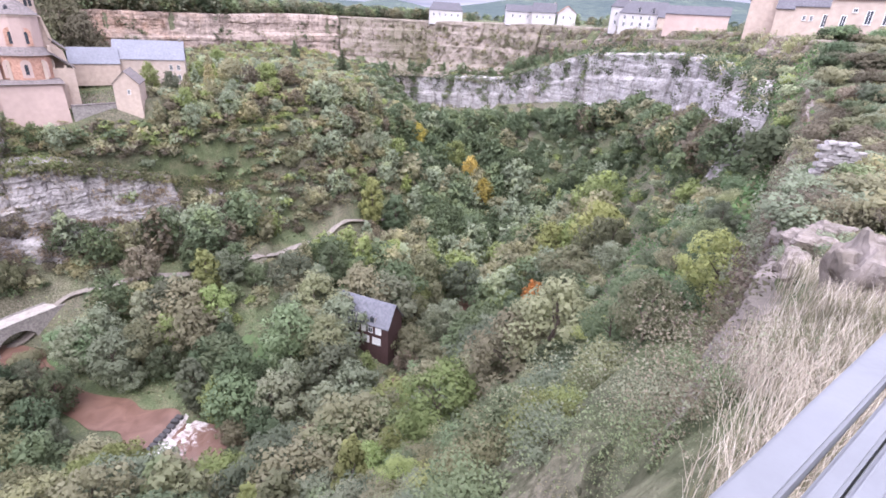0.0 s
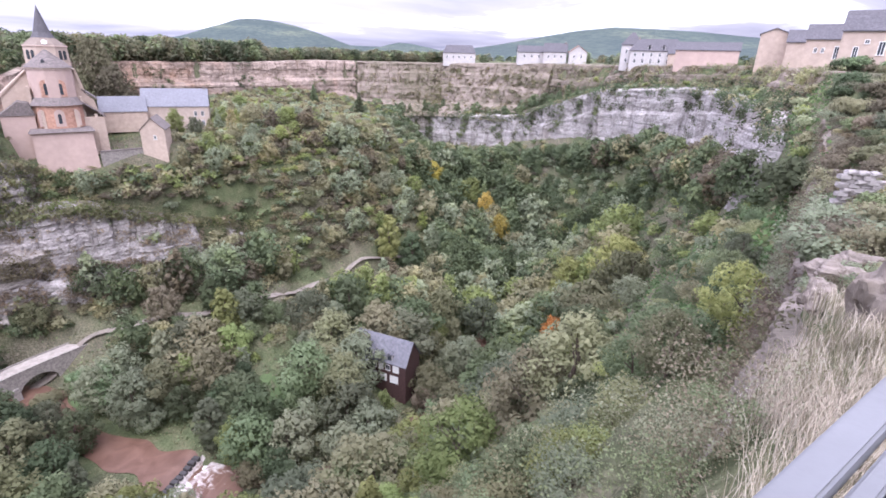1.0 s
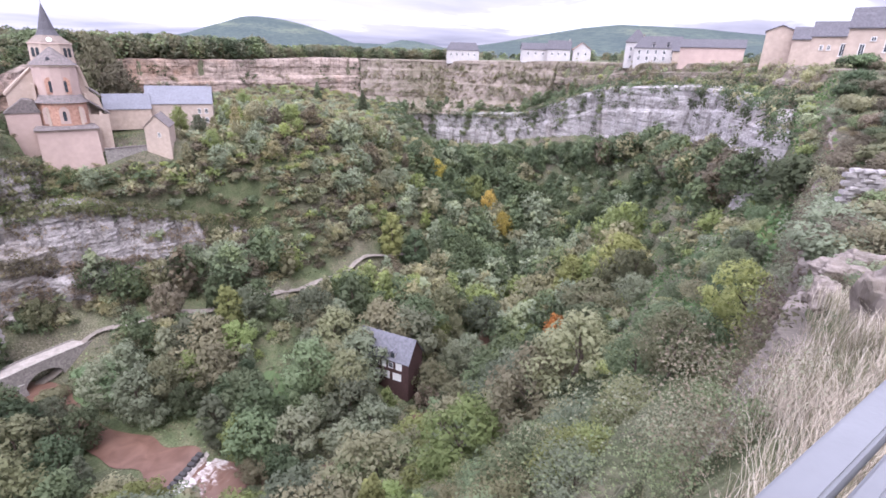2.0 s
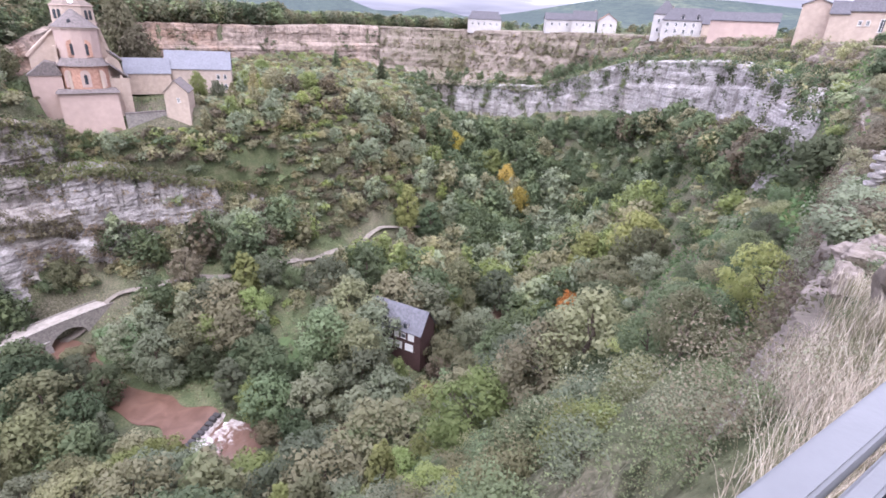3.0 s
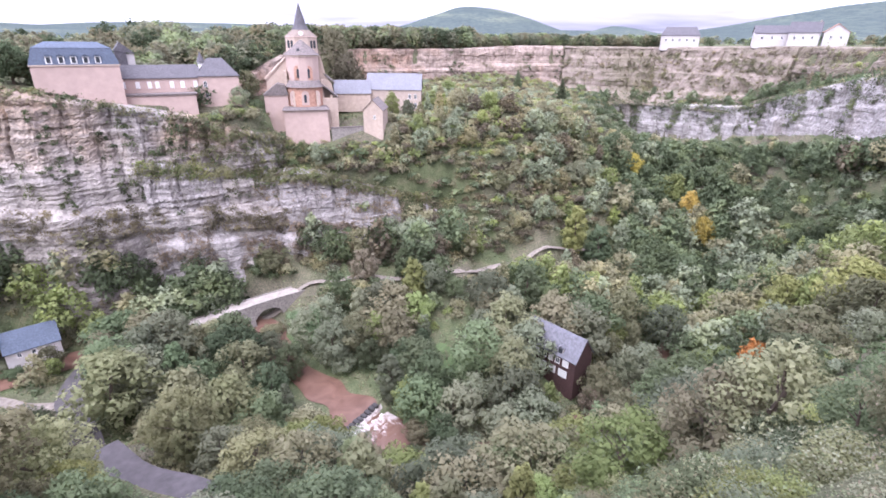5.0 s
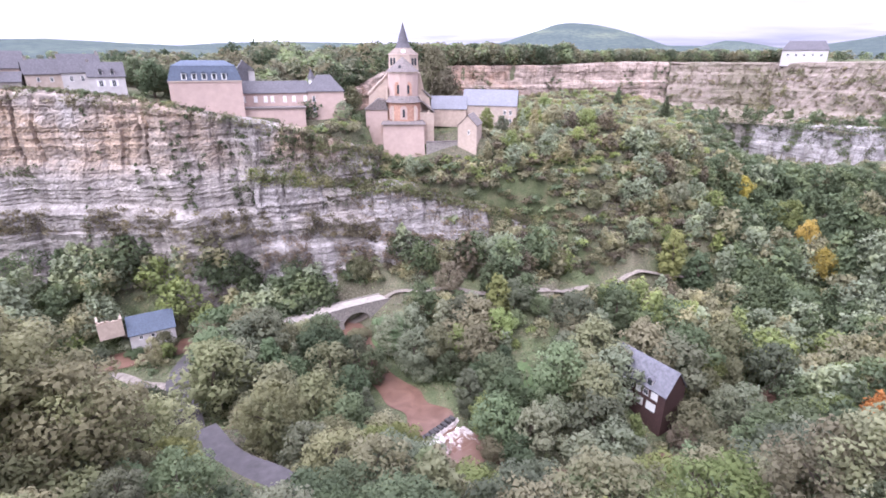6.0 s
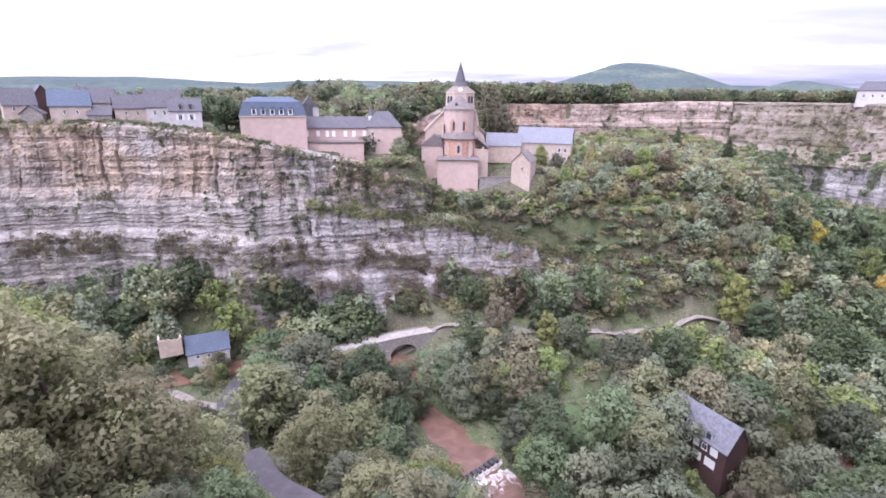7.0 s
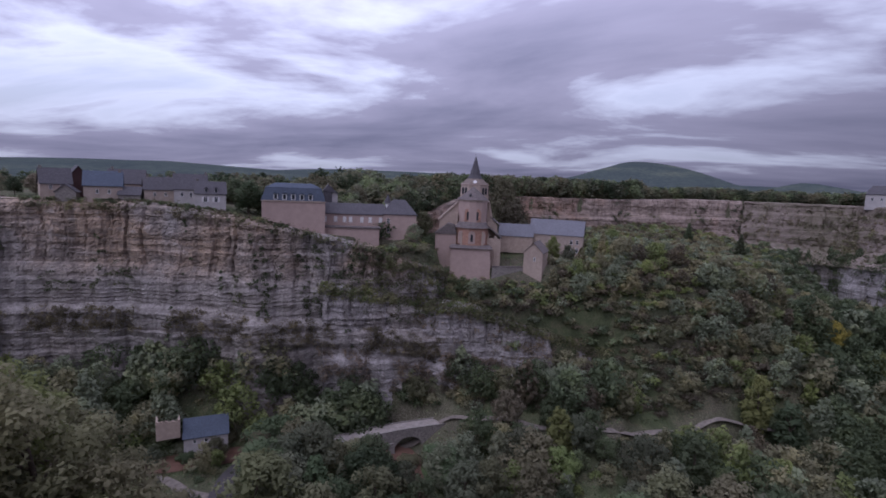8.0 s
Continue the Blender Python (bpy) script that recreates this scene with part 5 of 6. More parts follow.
# ---------------------------------------------------------------- buildings
def add_window(owner, x, z, w, h, y, style=M_FRAME_WHITE, deep=0.0):
    """A window in a wall that faces -y: frame with a sill, and its pane."""
    bm = bmesh.new()
    t = 0.12
    add_box(bm, x - w / 2, x - w / 2 + t, y - 0.10, y + 0.1, z, z + h)
    add_box(bm, x + w / 2 - t, x + w / 2, y - 0.10, y + 0.1, z, z + h)
    add_box(bm, x - w / 2, x + w / 2, y - 0.102, y + 0.1, z + h - t, z + h + 0.004)
    add_box(bm, x - w / 2 - 0.1, x + w / 2 + 0.1, y - 0.18, y + 0.1, z - 0.12, z + 0.02)
    add_box(bm, x - 0.04, x + 0.04, y - 0.06, y + 0.1, z, z + h)
    win = part("window", bm, style, owner)
    part("pane", box(x - w / 2 + 0.05, x + w / 2 - 0.05, y - 0.04, y + 0.09, z, z + h - 0.05), M_GLASS, win)
    return win


def gable_roof(w, d, wh, rh, over=0.35, thick=0.22, hip=0.0):
    """Ridge along x. hip: how far the ridge ends lie in from the gables."""
    bm = bmesh.new()
    e = over
    slope = rh / (d / 2)
    zb = wh - slope * e
    lo = [(-w / 2 - e, -d / 2 - e, zb), (w / 2 + e, -d / 2 - e, zb), (w / 2 + e, d / 2 + e, zb), (-w / 2 - e, d / 2 + e, zb)]
    hi = [(-w / 2 - e + hip, 0, wh + rh), (w / 2 + e - hip, 0, wh + rh)]
    for dz in (0.0, thick):
        v = [bm.verts.new((x, y, z + dz)) for x, y, z in lo + hi]
        for f in ((0, 1, 5, 4), (2, 3, 4, 5)) + (((1, 2, 5), (3, 0, 4)) if hip else ()):
            bm.faces.new([v[i] for i in f])
        if dz == 0:
            a = v
    for i, j in ((0, 1), (1, 2), (2, 3), (3, 0)) if hip else ((0, 1), (1, 5), (5, 2), (2, 3), (3, 4), (4, 0)):
        bm.faces.new([a[i], a[j], v[j], v[i]])
    bmesh.ops.recalc_face_normals(bm, faces=bm.faces)
    return bm


def gable_wall(w, d, wh, rh, hip=0.0, sink=3.0):
    if hip:
        return box(-w / 2, w / 2, -d / 2, d / 2, -sink, wh)
    bm = prism([(-d / 2, -sink), (d / 2, -sink), (d / 2, wh), (0, wh + rh), (-d / 2, wh)], -w / 2, w / 2)
    return turned(bm, -90)


def house(name, label, x, y, z, yaw, w, d, wh, rh, wall=M_STONE, roof=M_SLATE, windows=(), hip=0.0, chimneys=(), dormers=(), turn=0, door=None, shutters=False):
    e = thing(name, label, "house", x, y, z, yaw)
    if turn:
        w, d = d, w
    wm, rm = gable_wall(w, d, wh, rh, hip), gable_roof(w, d, wh, rh, hip=hip)
    if turn:
        turned(wm, 90), turned(rm, 90)
        w, d = d, w
    part("wall", wm, wall, e)
    ro = part("roof", rm, roof, e)
    for wx, wz, ww, hh in windows:
        win = add_window(e, wx, wz, ww, hh, -d / 2)
        if shutters:
            for s in (-1, 1):
                part("shutter", box(wx + s * (ww * 0.78) - ww * 0.24, wx + s * (ww * 0.78) + ww * 0.24, -d / 2 - 0.07, -d / 2 + 0.02, wz, wz + hh), M_FRAME_WHITE, win)
    if door:
        dx, dw, dh = door
        part("door", box(dx - dw / 2, dx + dw / 2, -d / 2 - 0.05, -d / 2 + 0.1, 0, dh), M_WOOD_DARK, e)
    for cx, cy, ch in chimneys:
        bm = box(cx - 0.4, cx + 0.4, cy - 0.35, cy + 0.35, wh, wh + rh + ch)
        add_box(bm, cx - 0.5, cx + 0.5, cy - 0.45, cy + 0.45, wh + rh + ch, wh + rh + ch + 0.15)
        part("chimney", bm, M_STONE_GREY, e)
    for dx, dw, dh in dormers:
        y0 = -d / 2 + 0.3
        zb = wh + rh * 0.3 / (d / 2)
        dm = part("dormer", box(dx - dw / 2, dx + dw / 2, y0, y0 + dh * d / 2 / rh * 1.4 + 0.6, zb - 0.3, zb + dh), M_PLASTER, e)
        part("dormer_roof", prism([(dx - dw / 2 - 0.15, zb + dh), (dx + dw / 2 + 0.15, zb + dh), (dx, zb + dh + 0.7)], y0 - 0.2, y0 + dh * d / 2 / rh * 1.6 + 1.2), roof, dm)
        part("pane", box(dx - dw / 2 + 0.2, dx + dw / 2 - 0.2, y0 - 0.05, y0 + 0.05, zb + 0.15, zb + dh - 0.1), M_GLASS, dm)
    return e


def half_drum(rad, z0, z1, sides=7, y=0.0, top=1.0):
    """A many-sided apse that bulges towards -y."""
    bm = bmesh.new()
    ring = [(rad * math.cos(math.pi + math.pi * i / sides), y + rad * math.sin(math.pi + math.pi * i / sides)) for i in range(sides + 1)]
    ring += [(rad, y + 3.0), (-rad, y + 3.0)]
    a = [bm.verts.new((px, py, z0)) for px, py in ring]
    b = [bm.verts.new((px * top, y + (py - y) * top, z1)) for px, py in ring]
    bm.faces.new(a[::-1])
    bm.faces.new(b)
    for i in range(len(a)):
        j = (i + 1) % len(a)
        bm.faces.new([a[i], a[j], b[j], b[i]])
    bmesh.ops.recalc_face_normals(bm, faces=bm.faces)
    return bm


def arch_slab(x, z, w, h, y0, y1, seg=7):
    sec = [(x - w / 2, z), (x + w / 2, z)] + [(x + w / 2 * math.cos(math.pi * i / seg), z + h - w / 2 + w / 2 * math.sin(math.pi * i / seg)) for i in range(seg + 1)]
    return prism(sec, y0, y1)


def ring_poly(n, rad, z0, z1, r1=None, phase=0.0):
    bm = bmesh.new()
    r1 = rad if r1 is None else r1
    a = [bm.verts.new((rad * math.cos(6.28319 * i / n + phase), rad * math.sin(6.28319 * i / n + phase), z0)) for i in range(n)]
    b = [bm.verts.new((r1 * math.cos(6.28319 * i / n + phase), r1 * math.sin(6.28319 * i / n + phase), z1)) for i in range(n)]
    bm.faces.new(a[::-1]); bm.faces.new(b)
    for i in range(n):
        j = (i + 1) % n
        bm.faces.new([a[i], a[j], b[j], b[i]])
    return bm


def church():
    e = thing("church", "pink and red sandstone church with an octagonal belfry and slate spire", "church", -74.5, 199.5, -33.6, 21)
    e.scale = (0.91, 0.91, 0.943)
    part("foundation_wall", box(-9.4, 9.0, -10.0, 2, -9, 8.6, 0.5), M_STONE_PINK, e)
    part("ledge_roof", box(-9.8, 9.4, -10.4, 2, 8.6, 9.6, 0.9), M_LAUZE, e)
    low = part("lower_apse", half_drum(7.6, 9.0, 17.0, 9), M_STONE_RED, e)
    part("lower_apse_roof", half_drum(8.4, 17.0, 19.4, 9, 0, 0.74), M_LAUZE, e)
    up = part("upper_apse", half_drum(6.6, 17.0, 28.6, 7, 1.5), M_STONE_PINK, e)
    part("cornice", half_drum(6.9, 28.4, 29.0, 7, 1.5), M_STONE, e)
    part("upper_apse_roof", half_drum(7.2, 29.0, 34.6, 7, 1.5, 0.06), M_LAUZE, e)
    part("roof_lucarne", prism([(-1.9, 30.2), (-0.7, 30.2), (-0.7, 31.2), (-1.3, 31.8), (-1.9, 31.2)], -3.7, -1.0), M_SLATE, e)
    part("lucarne_opening", box(-1.65, -0.95, -3.76, -3.6, 30.4, 31.2), M_GLASS, e)
    for i, x in enumerate((-4.6, 0.0, 4.6)):
        yy = -math.sqrt(57.8 - x * x) + 0.35
        part("arch", arch_slab(x, 10.2, 3.0, 5.6, yy - 0.25, yy + 0.5), M_STONE_PINK, low)
        part("window", arch_slab(x, 11.2, 1.0, 3.2, yy - 0.34, yy + 0.4), M_GLASS, low)
    for x in (-2.1, 2.1):
        yy = 1.5 - math.sqrt(43.5 - x * x) + 0.3
        part("arch", arch_slab(x, 19.8, 3.0, 5.4, yy - 0.25, yy + 0.5), M_STONE_RED, up)
        part("window", arch_slab(x, 20.4, 1.1, 3.6, yy - 0.34, yy + 0.4), M_GLASS, up)
    # nave and aisles with steep shoulders of stone slabs
    part("nave", prism([(-15.2, -4), (12.6, -4), (12.6, 12), (11.6, 18), (8.4, 21), (7.0, 28.3), (-6.6, 28.3), (-15.2, 19.6)], 3, 26), M_STONE, e)
    part("nave_roof", prism([(-7.2, 28.2), (7.4, 28.2), (0, 33.5)], 2.8, 26), M_LAUZE, e)
    part("shoulder_slab", prism([(-6.4, 28.0), (-6.0, 28.8), (-15.9, 19.9), (-15.6, 19.1)], 2.5, 25), M_STONE, e)
    part("shoulder_slab", prism([(7.0, 28.4), (7.7, 28.4), (9.4, 20.8), (8.5, 20.6)], 2.5, 25), M_STONE, e)
    part("aisle_roof", prism([(8.2, 21.4), (12.9, 17.8), (12.9, 18.3), (8.2, 22.0)], 2.5, 25), M_LAUZE, e)
    # chapels
    part("chapel", box(-16.4, -7.0, -4.5, 6, -8, 14.0), M_STONE_PINK, e)
    part("chapel_roof", prism([(-16.9, 13.9), (-6.6, 13.9), (-8.0, 17.8), (-11.0, 18.4)], -4.9, 6), M_LAUZE, e)
    part("chapel", box(7.0, 13.4, -2.5, 6, -8, 12.6), M_STONE, e)
    part("chapel_roof", prism([(6.6, 18.0), (13.9, 12.4), (13.9, 12.9), (6.6, 18.6)], -2.9, 6), M_LAUZE, e)
    for x, y, h in ((-7.2, -2.2, 23.0), (7.6, -1.2, 19.5), (11.0, -2.9, 13.5), (-4.6, -6.6, 15.5), (4.9, -6.4, 15.5)):
        part("buttress", box(x - 0.6, x + 0.6, y, y + 4, 0, h, 0.18), M_STONE, e)
    # belfry: octagon, sloping stone cap, slender spire
    mid = Matrix.Translation((0.4, 8.5, 0))
    bel = part("belfry", ring_poly(8, 7.1, 28.0, 35.8, 6.9, math.pi / 8), M_STONE, e)
    bel.data.transform(mid)
    part("belfry_cap", ring_poly(8, 7.05, 35.8, 38.4, 3.7, math.pi / 8), M_STONE_CAP, e).data.transform(mid)
    part("belfry_string", ring_poly(8, 7.25, 35.55, 35.85, 7.15, math.pi / 8), M_STONE_PINK, e).data.transform(mid)
    for k in (-2, -1, 1, 2):
        for dx in (-0.9, 0.9):
            o = part("belfry_opening", arch_slab(dx, 31.4, 1.15, 3.0, -6.62, -6.0), M_GLASS, bel)
            o.matrix_local = mid @ Matrix.Rotation(radians(45 * k), 4, "Z")
    part("spire_skirt", ring_poly(8, 3.9, 38.3, 40.0, 2.75, math.pi / 8), M_SLATE, e).data.transform(mid)
    part("spire", ring_poly(8, 2.75, 40.0, 48.4, 0.10, math.pi / 8), M_SLATE, e).data.transform(mid)
    part("finial", ring_poly(6, 0.08, 48.2, 49.4, 0.05), M_SLATE, e).data.transform(mid)
    ck = part("clock", ring_poly(20, 0.85, -0.1, 0.1), M_FRAME_WHITE, e)
    ck.matrix_local = Matrix.Translation((0.4, 2.75, 36.9)) @ Matrix.Rotation(radians(52), 4, "X")


church()


def convent():
    e = thing("convent", "long pink plastered convent with a blue slate mansard roof", "building", -127.5, 151.5, -17.4, 40)
    W, D = 22.0, 12.0
    part("wall", box(-W / 2, W / 2, -D / 2, D / 2, -4, 8.6), M_STONE_PINK, e)
    part("cornice", box(-W / 2 - 0.25, W / 2 + 0.25, -D / 2 - 0.25, D / 2 + 0.25, 8.6, 9.0), M_STONE, e)
    roof = part("mansard_roof", box(-W / 2 - 0.2, W / 2 + 0.2, -D / 2 - 0.2, D / 2 + 0.2, 9.0, 13.6, 1.5), M_SLATE_BLUE, e)
    part("roof_cap", box(-W / 2 + 1.2, W / 2 - 1.2, -D / 2 + 1.2, D / 2 - 1.2, 13.6, 15.2, 3.2), M_SLATE_BLUE, e)
    for i in range(5):
        x = -6.2 + 3.0 * i
        dm = part("dormer", box(x - 0.8, x + 0.8, -D / 2 - 0.1, -D / 2 + 2.6, 9.2, 11.3), M_FRAME_WHITE, roof)
        part("dormer_roof", prism([(x - 1.0, 11.3), (x + 1.0, 11.3), (x, 12.1)], -D / 2 - 0.3, -D / 2 + 2.8), M_SLATE_BLUE, roof)
        part("pane", box(x - 0.5, x + 0.5, -D / 2 - 0.16, -D / 2, 9.5, 11.1), M_GLASS, roof)
    part("stair_tower", box(11.2, 14.4, 8, 12, -2, 12.6), M_SLATE, e)
    part("stair_tower_side", box(14.4, 16.6, 8.4, 12, -2, 11.6), M_PLASTER, e)
    part("stair_tower_roof", prism([(10.9, 12.6), (16.9, 11.6), (13.0, 15.2)], 7.8, 12.2), M_SLATE, e)


convent()


def convent_wing():
    e = thing("convent_wing", "low pink stone wing with slate roof and many windows", "building", -110.5, 172.5, -19.2, 33)
    D = 9.0
    part("wall", box(-24, 9.0, -D / 2, D / 2, -10, 6.2), M_STONE_PINK, e)
    rf = part("roof", gable_roof(33.0, D, 6.2, 3.6, 0.4, 0.22, 1.5), M_SLATE, e)
    rf.location = (-7.5, 0, 0)
    for x in (-17.8, -14.6, -10.6, -7.2, -4.9, -0.6, 2.6, 6.6):
        w = add_window(e, x, 2.9, 1.25, 2.1, -D / 2)
        part("shutter", box(x - 0.5, x + 0.5, -D / 2 - 0.16, -D / 2 - 0.11, 3.0, 4.9), M_FRAME_WHITE, w, "closed white shutter")
    part("terrace_wall", box(-19.4, 6.0, -10.0, -D / 2, -12, 1.0), M_STONE_PINK, e)
    part("terrace_coping", box(-19.8, 6.4, -10.4, -D / 2 + 0.05, 1.0, 1.5), M_LAUZE, e)
    part("pavilion", box(7.6, 20.5, -D / 2 - 0.7, 8, -14, 6.6), M_STONE_PINK, e)
    pv = part("pavilion_roof", gable_roof(12.9, 13.2, 6.6, 5.2, 0.4, 0.22, 4.4), M_SLATE, e)
    pv.location = (14.05, 1.4, 0)
    for z in (-0.6, 2.9):
        add_window(e, 9.6, z, 1.1, 1.9, -D / 2 - 0.7)
    part("bell_turret", ring_poly(8, 1.1, 7, 10.6, 1.0), M_FRAME_WHITE, e).location = (9.5, 1, 0)
    part("turret_spire", ring_poly(8, 1.5, 10.6, 14.2, 0.05), M_SLATE, e).location = (9.5, 1, 0)


convent_wing()


def win_row(n, w, z, ww, hh):
    return [(-w / 2 + w * (i + 0.5) / n, z, ww, hh) for i in range(n)]


house("chapel_hut", "small buff stone gabled building with a round window", -48.4, 206.5, -35.6, 3, 7.6, 12.5, 9.6, 3.8, M_STONE, M_LAUZE, [(0.6, 6.2, 0.9, 1.5)], turn=1)
house("long_barn", "low stone building with a pale slate roof", -64.5, 232, -27.5, 15, 15.5, 8, 5.0, 5.0, M_STONE, M_SLATE_PALE, [])
house("presbytery", "tall stone house with a pale slate roof beside the church", -46.5, 238, -29.5, 5, 24, 10, 8.6, 6.2, M_PLASTER_BUFF, M_SLATE_PALE,
      [(7.0, 4.6, 1.2, 1.9), (9.6, 4.6, 1.2, 1.9), (7.0, 1.0, 1.2, 1.9), (9.6, 1.0, 1.2, 1.9)], chimneys=[(11, 0, 0.8)])
# village houses on the left rim
house("village_house", "white rendered house with a steep slate roof on the cliff edge", -163, 136.5, -10.2, 51, 11, 9, 4.4, 5.2, M_PLASTER, M_SLATE, win_row(3, 9, 1.6, 1.0, 1.6), chimneys=[(5.2, 0, 0.9)])
house("village_house", "white house with dormers in its slate roof", -153.5, 137, -10.8, 49, 10, 8, 3.8, 4.0, M_PLASTER, M_SLATE, win_row(2, 7, 0.7, 1.2, 1.9), dormers=[(-1.4, 1.2, 1.4), (1.8, 1.2, 1.4)], chimneys=[(-4.3, 0.5, 0.8)], shutters=True)
house("village_house", "grey house with a patched slate roof behind a garden wall", -173.5, 131.5, -10.0, 58, 10, 8, 3.6, 4.2, M_PLASTER_BUFF, M_SLATE, win_row(2, 7, 1.2, 0.9, 1.3), chimneys=[(-3.6, 0, 1.0), (3.2, 0.4, 0.7)])
house("village_house", "low slate-roofed shed near the cliff edge", -177.5, 123.5, -10.5, 40, 7, 5, 2.0, 2.6, M_STONE_GREY, M_SLATE, [])
house("village_house", "buff stone house with a bluish slate roof", -185.5, 119, -10.2, 54, 11.5, 9, 4.6, 4.8, M_PLASTER_BUFF, M_SLATE_BLUE, win_row(2, 7, 1.8, 0.9, 1.4), chimneys=[(4.9, 0, 0.9)])
house("village_house", "low outbuilding with a dark slate roof", -192, 110.5, -10.4, 46, 6, 5, 2.2, 2.6, M_STONE_GREY, M_SLATE, [], turn=1)
house("village_house", "grey stone house under a steep slate roof", -198, 110, -9.8, 66, 9, 8, 4.4, 5.0, M_STONE, M_SLATE, [(1.5, 2.4, 0.9, 1.4), (-1.6, 2.4, 0.9, 1.4)], chimneys=[(-4, 0, 0.8)])
house("village_house", "house with a dark red-brown timber gable", -204, 121, -8.8, 66, 5.6, 9, 6.0, 3.6, M_WOOD_DARK, M_SLATE, [], turn=1)
house("village_house", "stone house set back behind its neighbours", -190, 131, -9.4, 50, 12, 9, 4.6, 5.0, M_STONE, M_SLATE, [], chimneys=[(-4.8, 0, 0.9)])
# houses along the far and right rim
house("white_villa", "long white house with a hipped grey roof on the rim", 107, 344, -1.6, -17.5, 21, 11, 5.4, 4.4, M_PLASTER, M_SLATE, win_row(5, 19, 2.0, 1.2, 1.5), hip=2.5)
house("rim_house", "white house with a low gable roof", 139, 302, 0.6, -18, 16, 10, 4.4, 3.4, M_PLASTER, M_SLATE, win_row(3, 13, 1.4, 1.2, 1.5))
house("rim_house", "pale house with a rust-edged steep roof", 150, 292, 0.6, -30, 13, 9, 4.8, 4.6, M_PLASTER, M_SLATE, win_row(3, 11, 1.4, 1.1, 1.6), chimneys=[(5.5, 0, 0.8)])
house("rim_house", "pale gabled house behind garden hedges", 161, 286, 1.0, -24, 10, 9, 4.4, 3.6, M_PLASTER, M_TILE_RED, win_row(2, 8, 1.4, 1.1, 1.5), turn=1)
house("manor", "white manor with a steep slate roof and dormers", 162, 216, 0.0, -38, 22, 12, 6.0, 4.8, M_PLASTER, M_SLATE, win_row(6, 21, 0.6, 1.1, 1.8) + win_row(6, 21, 3.4, 1.1, 1.6), hip=3.0, dormers=[(-3, 1.3, 1.6), (3, 1.3, 1.6)], chimneys=[(-8, 0, 0.8)])
house("manor_tower", "square white tower block with a pyramid slate roof", 155, 225, 0.0, -36, 9, 9, 8.6, 5.0, M_PLASTER, M_SLATE, win_row(2, 8, 1.0, 1.0, 1.8) + win_row(2, 8, 4.6, 1.0, 1.8), hip=4.2)
house("rim_barn", "long pinkish stone building with a low slate roof", 163, 185, 0.6, -44, 23, 11, 5.4, 3.0, M_STONE_PINK, M_SLATE, [])
house("rim_barn", "lower stone annexe with a slate roof", 168, 206, 0.2, -40, 11, 9, 4.6, 2.8, M_STONE, M_SLATE, win_row(2, 8, 1.6, 1.0, 1.4))
house("rim_house", "tall plain buff gable-end house", 150, 142, 1.0, -46, 8, 12, 9.0, 1.6, M_STONE, M_SLATE, [], turn=1)
house("rim_house", "buff stone house with a grey slate roof", 151, 131, 1.0, -49, 10, 10, 6.6, 3.4, M_STONE, M_SLATE, [(1, 3.0, 1.0, 1.8)])
house("rim_house", "stone house with small upper windows", 138, 114, 0.8, -51, 9, 9, 6.8, 3.6, M_STONE, M_SLATE, [(-2, 3.4, 0.8, 1.2), (-0.4, 3.4, 0.8, 1.2), (2.6, 2.0, 1.2, 3.0)])
house("rim_house", "large stone house with a wide slate roof", 121, 88, 0.6, -54, 13, 10, 7.4, 4.0, M_STONE, M_SLATE, [(-3.6, 1.2, 1.0, 3.0), (-2, 4.8, 0.9, 0.8), (0.6, 2.6, 1.2, 2.6), (3.6, 2.6, 1.2, 2.6)])
# gorge floor
M_SLATE_MILL = plain("weathered_slate", (0.135, 0.13, 0.15), 0.65, 0.3, 1.2, 0.4)
mill = house("mill", "old dark timber mill with white panels and slate roof", 21.2, 129.5, -91.3, -41, 17.5, 8.4, 9.6, 5.6, M_WOOD_DARK, M_SLATE_MILL, [(-1.6, 6.9, 1.5, 1.7), (3.0, 6.9, 1.5, 1.7)], dormers=[(-3.0, 1.7, 1.7), (3.4, 1.7, 1.7)])
for px, pz, pw, ph in ((-6.8, 6.4, 3.2, 2.6), (-4.0, 6.6, 1.4, 2.2), (0.7, 6.6, 1.6, 2.2), (5.6, 6.6, 2.0, 2.2), (-6.4, 3.0, 3.4, 2.6), (-1.8, 3.0, 2.4, 2.4), (1.4, 3.0, 2.4, 2.4), (5.0, 3.0, 2.8, 2.4)):
    part("wall_panel", box(px - pw / 2, px + pw / 2, -4.27, -4.15, pz, pz + ph), M_FRAME_WHITE, mill, "white plaster panel")
house("cottage", "low cottage with a bluish slate roof by the lane", -133, 115.5, -86.6, 47, 13, 8.5, 2.8, 4.6, M_PLASTER, M_SLATE_BLUE, win_row(3, 10, 0.8, 1.1, 1.3), chimneys=[(5.5, 1.5, 0.9)])


